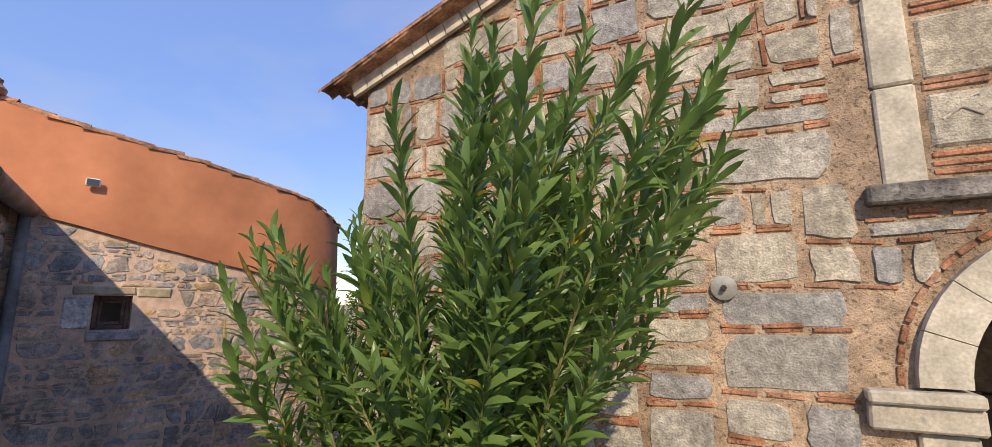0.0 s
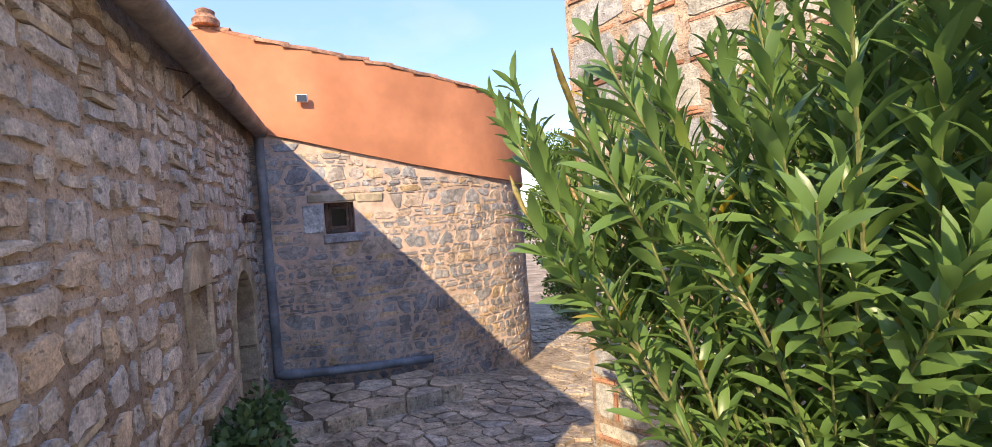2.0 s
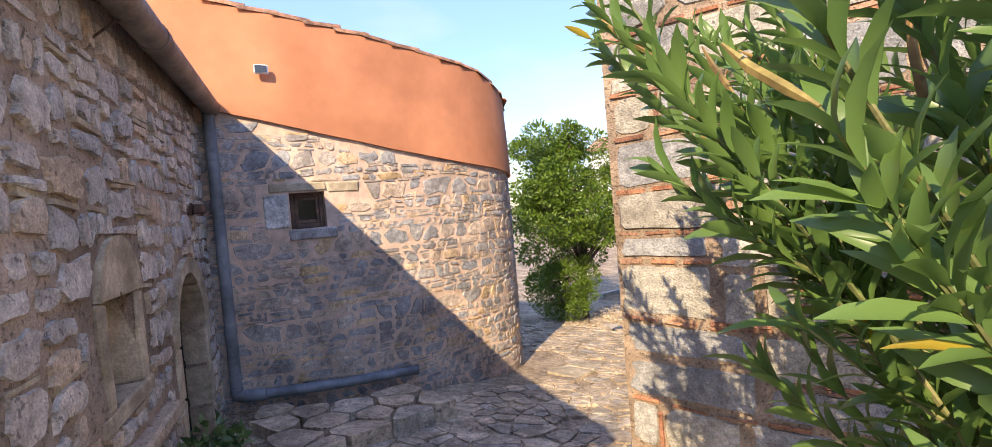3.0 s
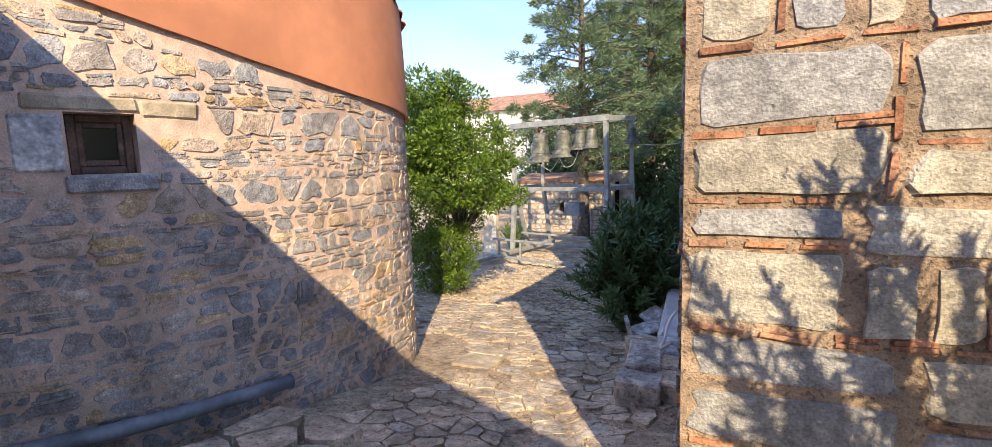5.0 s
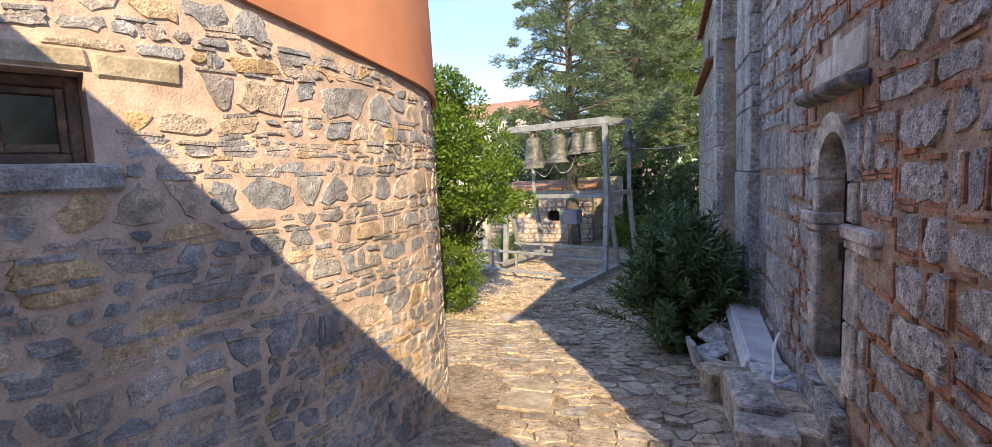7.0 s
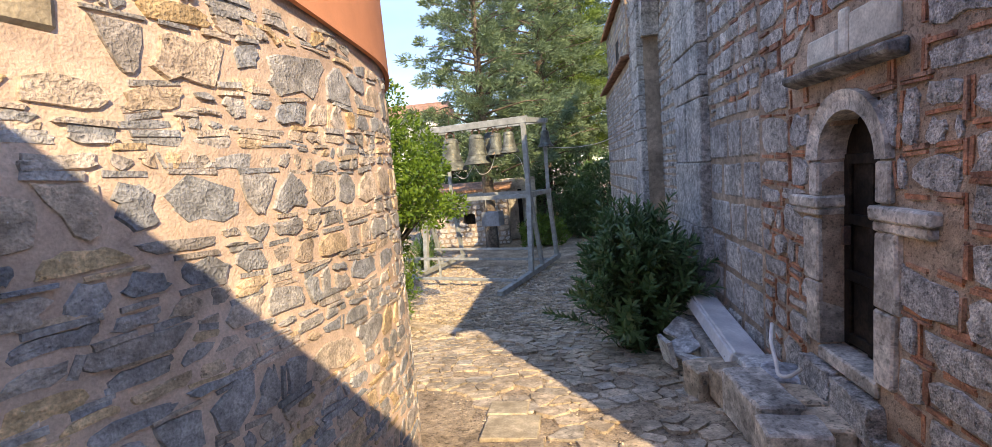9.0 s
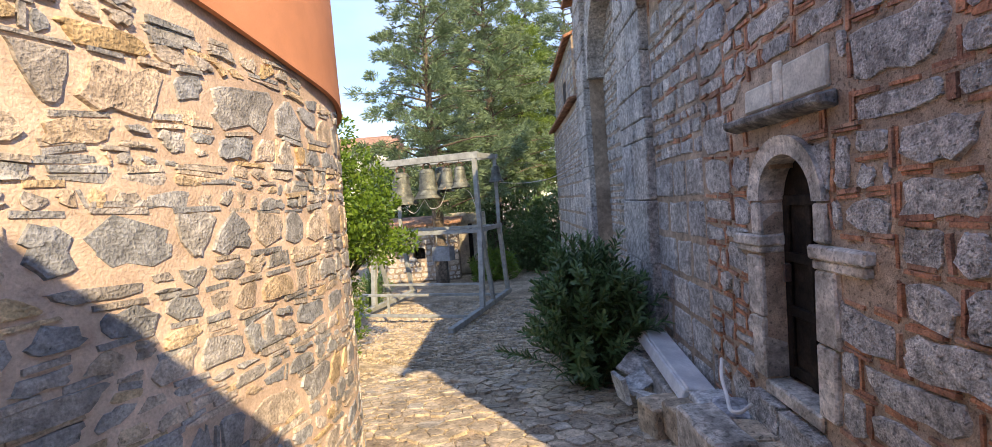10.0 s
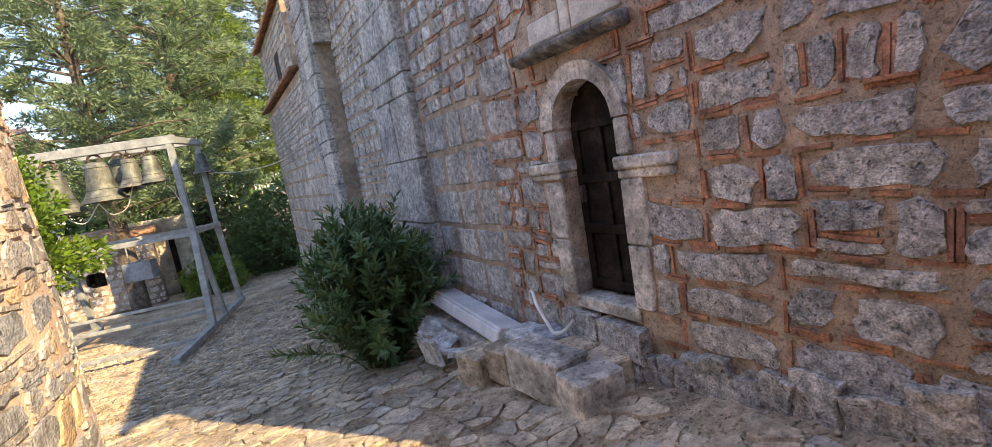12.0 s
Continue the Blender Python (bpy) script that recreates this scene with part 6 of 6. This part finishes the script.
holes_f = [(F_CU - 0.99, 1.78, F_CU + 0.99, 2.0), (F_CU - 0.86, -0.5, F_CU + 0.86, 2.02), (F_CU - 0.76, 2.0, F_CU + 0.76, 2.42), (F_CU - 0.5, 2.4, F_CU + 0.5, 2.82), (3.42, 2.87, 5.24, 3.01), (3.49, 2.98, 5.16, 4.24)]
st, jt = masonry(front, (0.0, 0.2), (8.6, 6.0), (), (), 0.021, 0.012, rs, holes_f, keep=lambda u, v: v < gable_z(u) - 0.07 and not math.hypot(u - F_CU, v - F_SPRING) < 0.78, rough=0.05, worn=0.14, random_rubble=((0.74, 0.40), (0.16, 0.12), 0.035, 0.66), inset=0.93)
lay("stone", st, FRONT_STONE, wall_front, near_to(-1.2, 3.0, 2.4), 240)
lay("brick", brick_shapes(front, jt, rs, (0.016, 0.028), chance=0.8, longest=0.2, doubled=0.35, upright=0.4, holes=holes_f, keep=lambda u, v: v < gable_z(u) - 0.07 and not math.hypot(u - F_CU, v - F_SPRING) < 0.9), BRICK, wall_front, near_to(-1.2, 3.0, 2.4), 300)

holes_s = [(D_CU - 0.47, -0.6, D_CU + 0.47, 1.5), (1.45, 1.45, 2.9, 1.64), (D_CU - 0.44, 1.6, D_CU + 0.44, 2.0), (D_CU - 0.3, 1.95, D_CU + 0.3, 2.31), (1.67, 2.35, 2.85, 2.78), (4.94, -1.6, 6.16, 6.6), (9.14, -1.6, 9.96, 6.6)]
in_side = lambda u, v: v < side_top(u) - 0.03 and not arch_hole(u, v, R_CU, R_SPRING, R_R + 0.22)
st, jt = masonry(side, (0.0, -0.3), (3.5, 4.3), (), (), 0.021, 0.016, rs, holes_s, keep=in_side, rough=0.11, worn=0.24, random_rubble=((0.70, 0.38), (0.13, 0.09), 0.045, 0.5), inset=0.91)
br = brick_shapes(side, jt, rs, (0.016, 0.028), chance=0.95, proud=0.014, upright=0.7, longest=0.22, doubled=0.5, holes=holes_s, keep=lambda u, v: v < 4.25)
lay("stone", st, SIDE_STONE, wall_side, near_to(-2.85, 4.8), 300)
lay("brick", br, BRICK, wall_side, near_to(-2.85, 4.8), 300)
st2, jt2 = masonry(side, (3.5, -0.8), (5.0, 2.3), (0.4, 0.6), (0.4, 0.65), 0.01, 0.02, rs, holes_s, rough=0.02, worn=0.05, wave=0.015, split=0.05, slant=0.03)
st3, jt3 = masonry(side, (3.5, 2.3), (10.9, 6.5), (0.13, 0.19, 0.26), (0.18, 0.42), 0.014, 0.024, rs, holes_s, keep=in_side, worn=0.1)
st4, jt4 = masonry(side, (9.96, -1.5), (17.2, 2.6), (0.4, 0.55), (0.4, 0.8), 0.01, 0.02, rs, holes_s, rough=0.02, worn=0.05, wave=0.015, split=0.05, slant=0.03)
st5, jt5 = masonry(side, (9.96, 2.6), (17.2, 4.4), (0.11, 0.16), (0.2, 0.36), 0.012, 0.02, rs, holes_s, keep=in_side, worn=0.1)
st6, jt6 = masonry(lambda u, v, d: side(u, v, d - 0.3), (R_CU - R_R, -1.2), (R_CU + R_R, 5.9), (0.13, 0.2, 0.26), (0.2, 0.4), 0.014, 0.022, rs, (), worn=0.1)
lay("block", st2 + st3 + st4 + st5, SIDE_STONE, wall_side, near_to(-2.85, 8.0), 260)
lay("stone", st6, SIDE_STONE, blind, near_to(-2.85, 9.0), 80)
lay("joint_brick", brick_shapes(side, jt3, rs, chance=0.25, holes=holes_s, keep=in_side), BRICK, wall_side, near_to(-2.85, 8.0), 60)

holes_l = [(L_CU - 0.61, -0.3, L_CU + 0.61, 1.6), (L_CU - 0.5, 1.55, L_CU + 0.5, 1.82), (L_CU - 0.3, 1.75, L_CU + 0.3, 2.02), (LW[0] - 0.17, LW[1] - 0.1, LW[2] + 0.17, LW[3] + 0.1), (LW[0] - 0.08, LW[3], LW[2] + 0.08, LW[3] + 0.3), (1.88, 1.08, 2.72, 1.2)]
st, jt = masonry(left, (0.02, 0.1), (5.68, 3.25), (), (), 0.014, 0.02, rs, holes_l, rough=0.13, worn=0.24, random_rubble=((0.36, 0.23), (0.09, 0.07), 0.05, 0.5), inset=0.9)
lay("stone", st, LEFT_STONE, wall_left, near_to(-4.3, 0.9), 300)
lay("stone_sliver", brick_shapes(left, jt, rs, (0.02, 0.035), 0.25, 0.02, holes_l, upright=0.15), BUFF, wall_left, near_to(-4.3, 0.9), 80)


# ---- paving ----
def floor(u, v, d):
    return (u, v, ground_z(u, v) + d + 0.006 * noise.noise((u * 2.3, v * 2.3, 0)))


def in_yard(u, v):
    if u > -2.92 and v > 2.95:
        return False
    k = min(range(0, 240, 2), key=lambda i: (BEND[i].x - u) ** 2 + (BEND[i].y - v) ** 2)
    t = BEND[min(k + 2, 239)] - BEND[max(k - 2, 0)]
    return (u - BEND[k].x) * t.y - (v - BEND[k].y) * t.x > 0.04 and (u + 6.6) * 0.436 + (v - 2.02) * 0.9 > 0.04


rp = random.Random(5)
seeds = []
for i in range(3200):
    u, v = rp.uniform(-8.2, -2.9), rp.uniform(0.9, 9.3)
    big = rp.choice((0.07, 0.11, 0.17, 0.27, 0.36)) if v < 7.0 else rp.choice((0.06, 0.1, 0.15))
    if in_yard(u, v) and all((u - a) ** 2 + (v - b) ** 2 > big ** 2 for a, b in seeds):
        seeds.append((u, v))
flags = []
SLAB = (-5.36, 5.5, -4.86, 6.0)
for poly in cells(seeds, (-8.3, 0.8), (-2.88, 9.4)):
    if not poly:
        continue
    got = stone_shape(poly, 0.005 * rp.uniform(0.5, 2.0), rp, 0.14, 0.1)
    bare = 0.62 - 0.35 * noise.noise((got[0][0] * 0.9, got[0][1] * 0.9, 7)) if got else 0
    if not got or rp.random() > bare + 0.2 or not all(in_yard(u, v) for u, v in got[1]) or inside(*got[0], [SLAB]):
        continue
    verts, faces = stone_mesh(floor, got[0], got[1], 0.005 * rp.uniform(-0.5, 2.0), rp, 0.03, 0.95)
    flags.append((floor(*got[0], 0), verts, faces))
lay("paving_stone", flags, FLAG, ground, near_to(-4.6, 5.2, 0), 300)
cob, seeds = [], []
for i in range(4200):
    u, v = rp.uniform(-9.0, -3.0), rp.uniform(9.2, 18)
    seeds.append((u, v))
for poly in cells(seeds, (-9.0, 9.2), (-3.0, 18), 1.4):
    got = poly and stone_shape(poly, 0.012, rp, 0.22, 0.12)
    if got and rp.random() < 0.75:
        verts, faces = stone_mesh(floor, got[0], got[1], 0.016 * rp.uniform(0.2, 1.4), rp, 0.03, 0.85)
        cob.append((floor(*got[0], 0), verts, faces))
lay("cobble", cob, FLAG, ground, near_to(-5.2, 9.2, 0), 150)
for u0, v0, u1, v1 in ((-5.34, 5.52, -4.88, 5.98), (-5.36, 6.0, -5.0, 6.3)):
    block("paving_slab", ground, floor, u0, v0, u1, v1, -0.04, 0.016, BUFF, 0.01)

# loose gravel trodden into the yard
rg = random.Random(17)
gv, gf = [], []
for i in range(5200):
    u, v = rg.uniform(-7.6, -2.95), rg.uniform(1.6, 11.0)
    if not in_yard(u, v) or noise.noise((u * 0.8, v * 0.8, 2)) < -0.25:
        continue
    size, turn = rg.uniform(0.006, 0.02) * rg.uniform(0.6, 1.3), rg.uniform(0, math.tau)
    o = len(gv)
    for a, w, h in ((0, 1.0, 0.1), (1.5, 0.7, 0.15), (3.0, 0.95, 0.05), (4.5, 0.75, 0.1)):
        gv.append(floor(u + size * w * math.cos(turn + a), v + size * w * math.sin(turn + a), size * h - 0.004))
    gv.append(floor(u, v, size * rg.uniform(0.45, 0.8)))
    gf += [(o, o + 1, o + 4), (o + 1, o + 2, o + 4), (o + 2, o + 3, o + 4), (o + 3, o, o + 4)]
raw("gravel", gv, gf, FLAG, ground, kind="stuff")
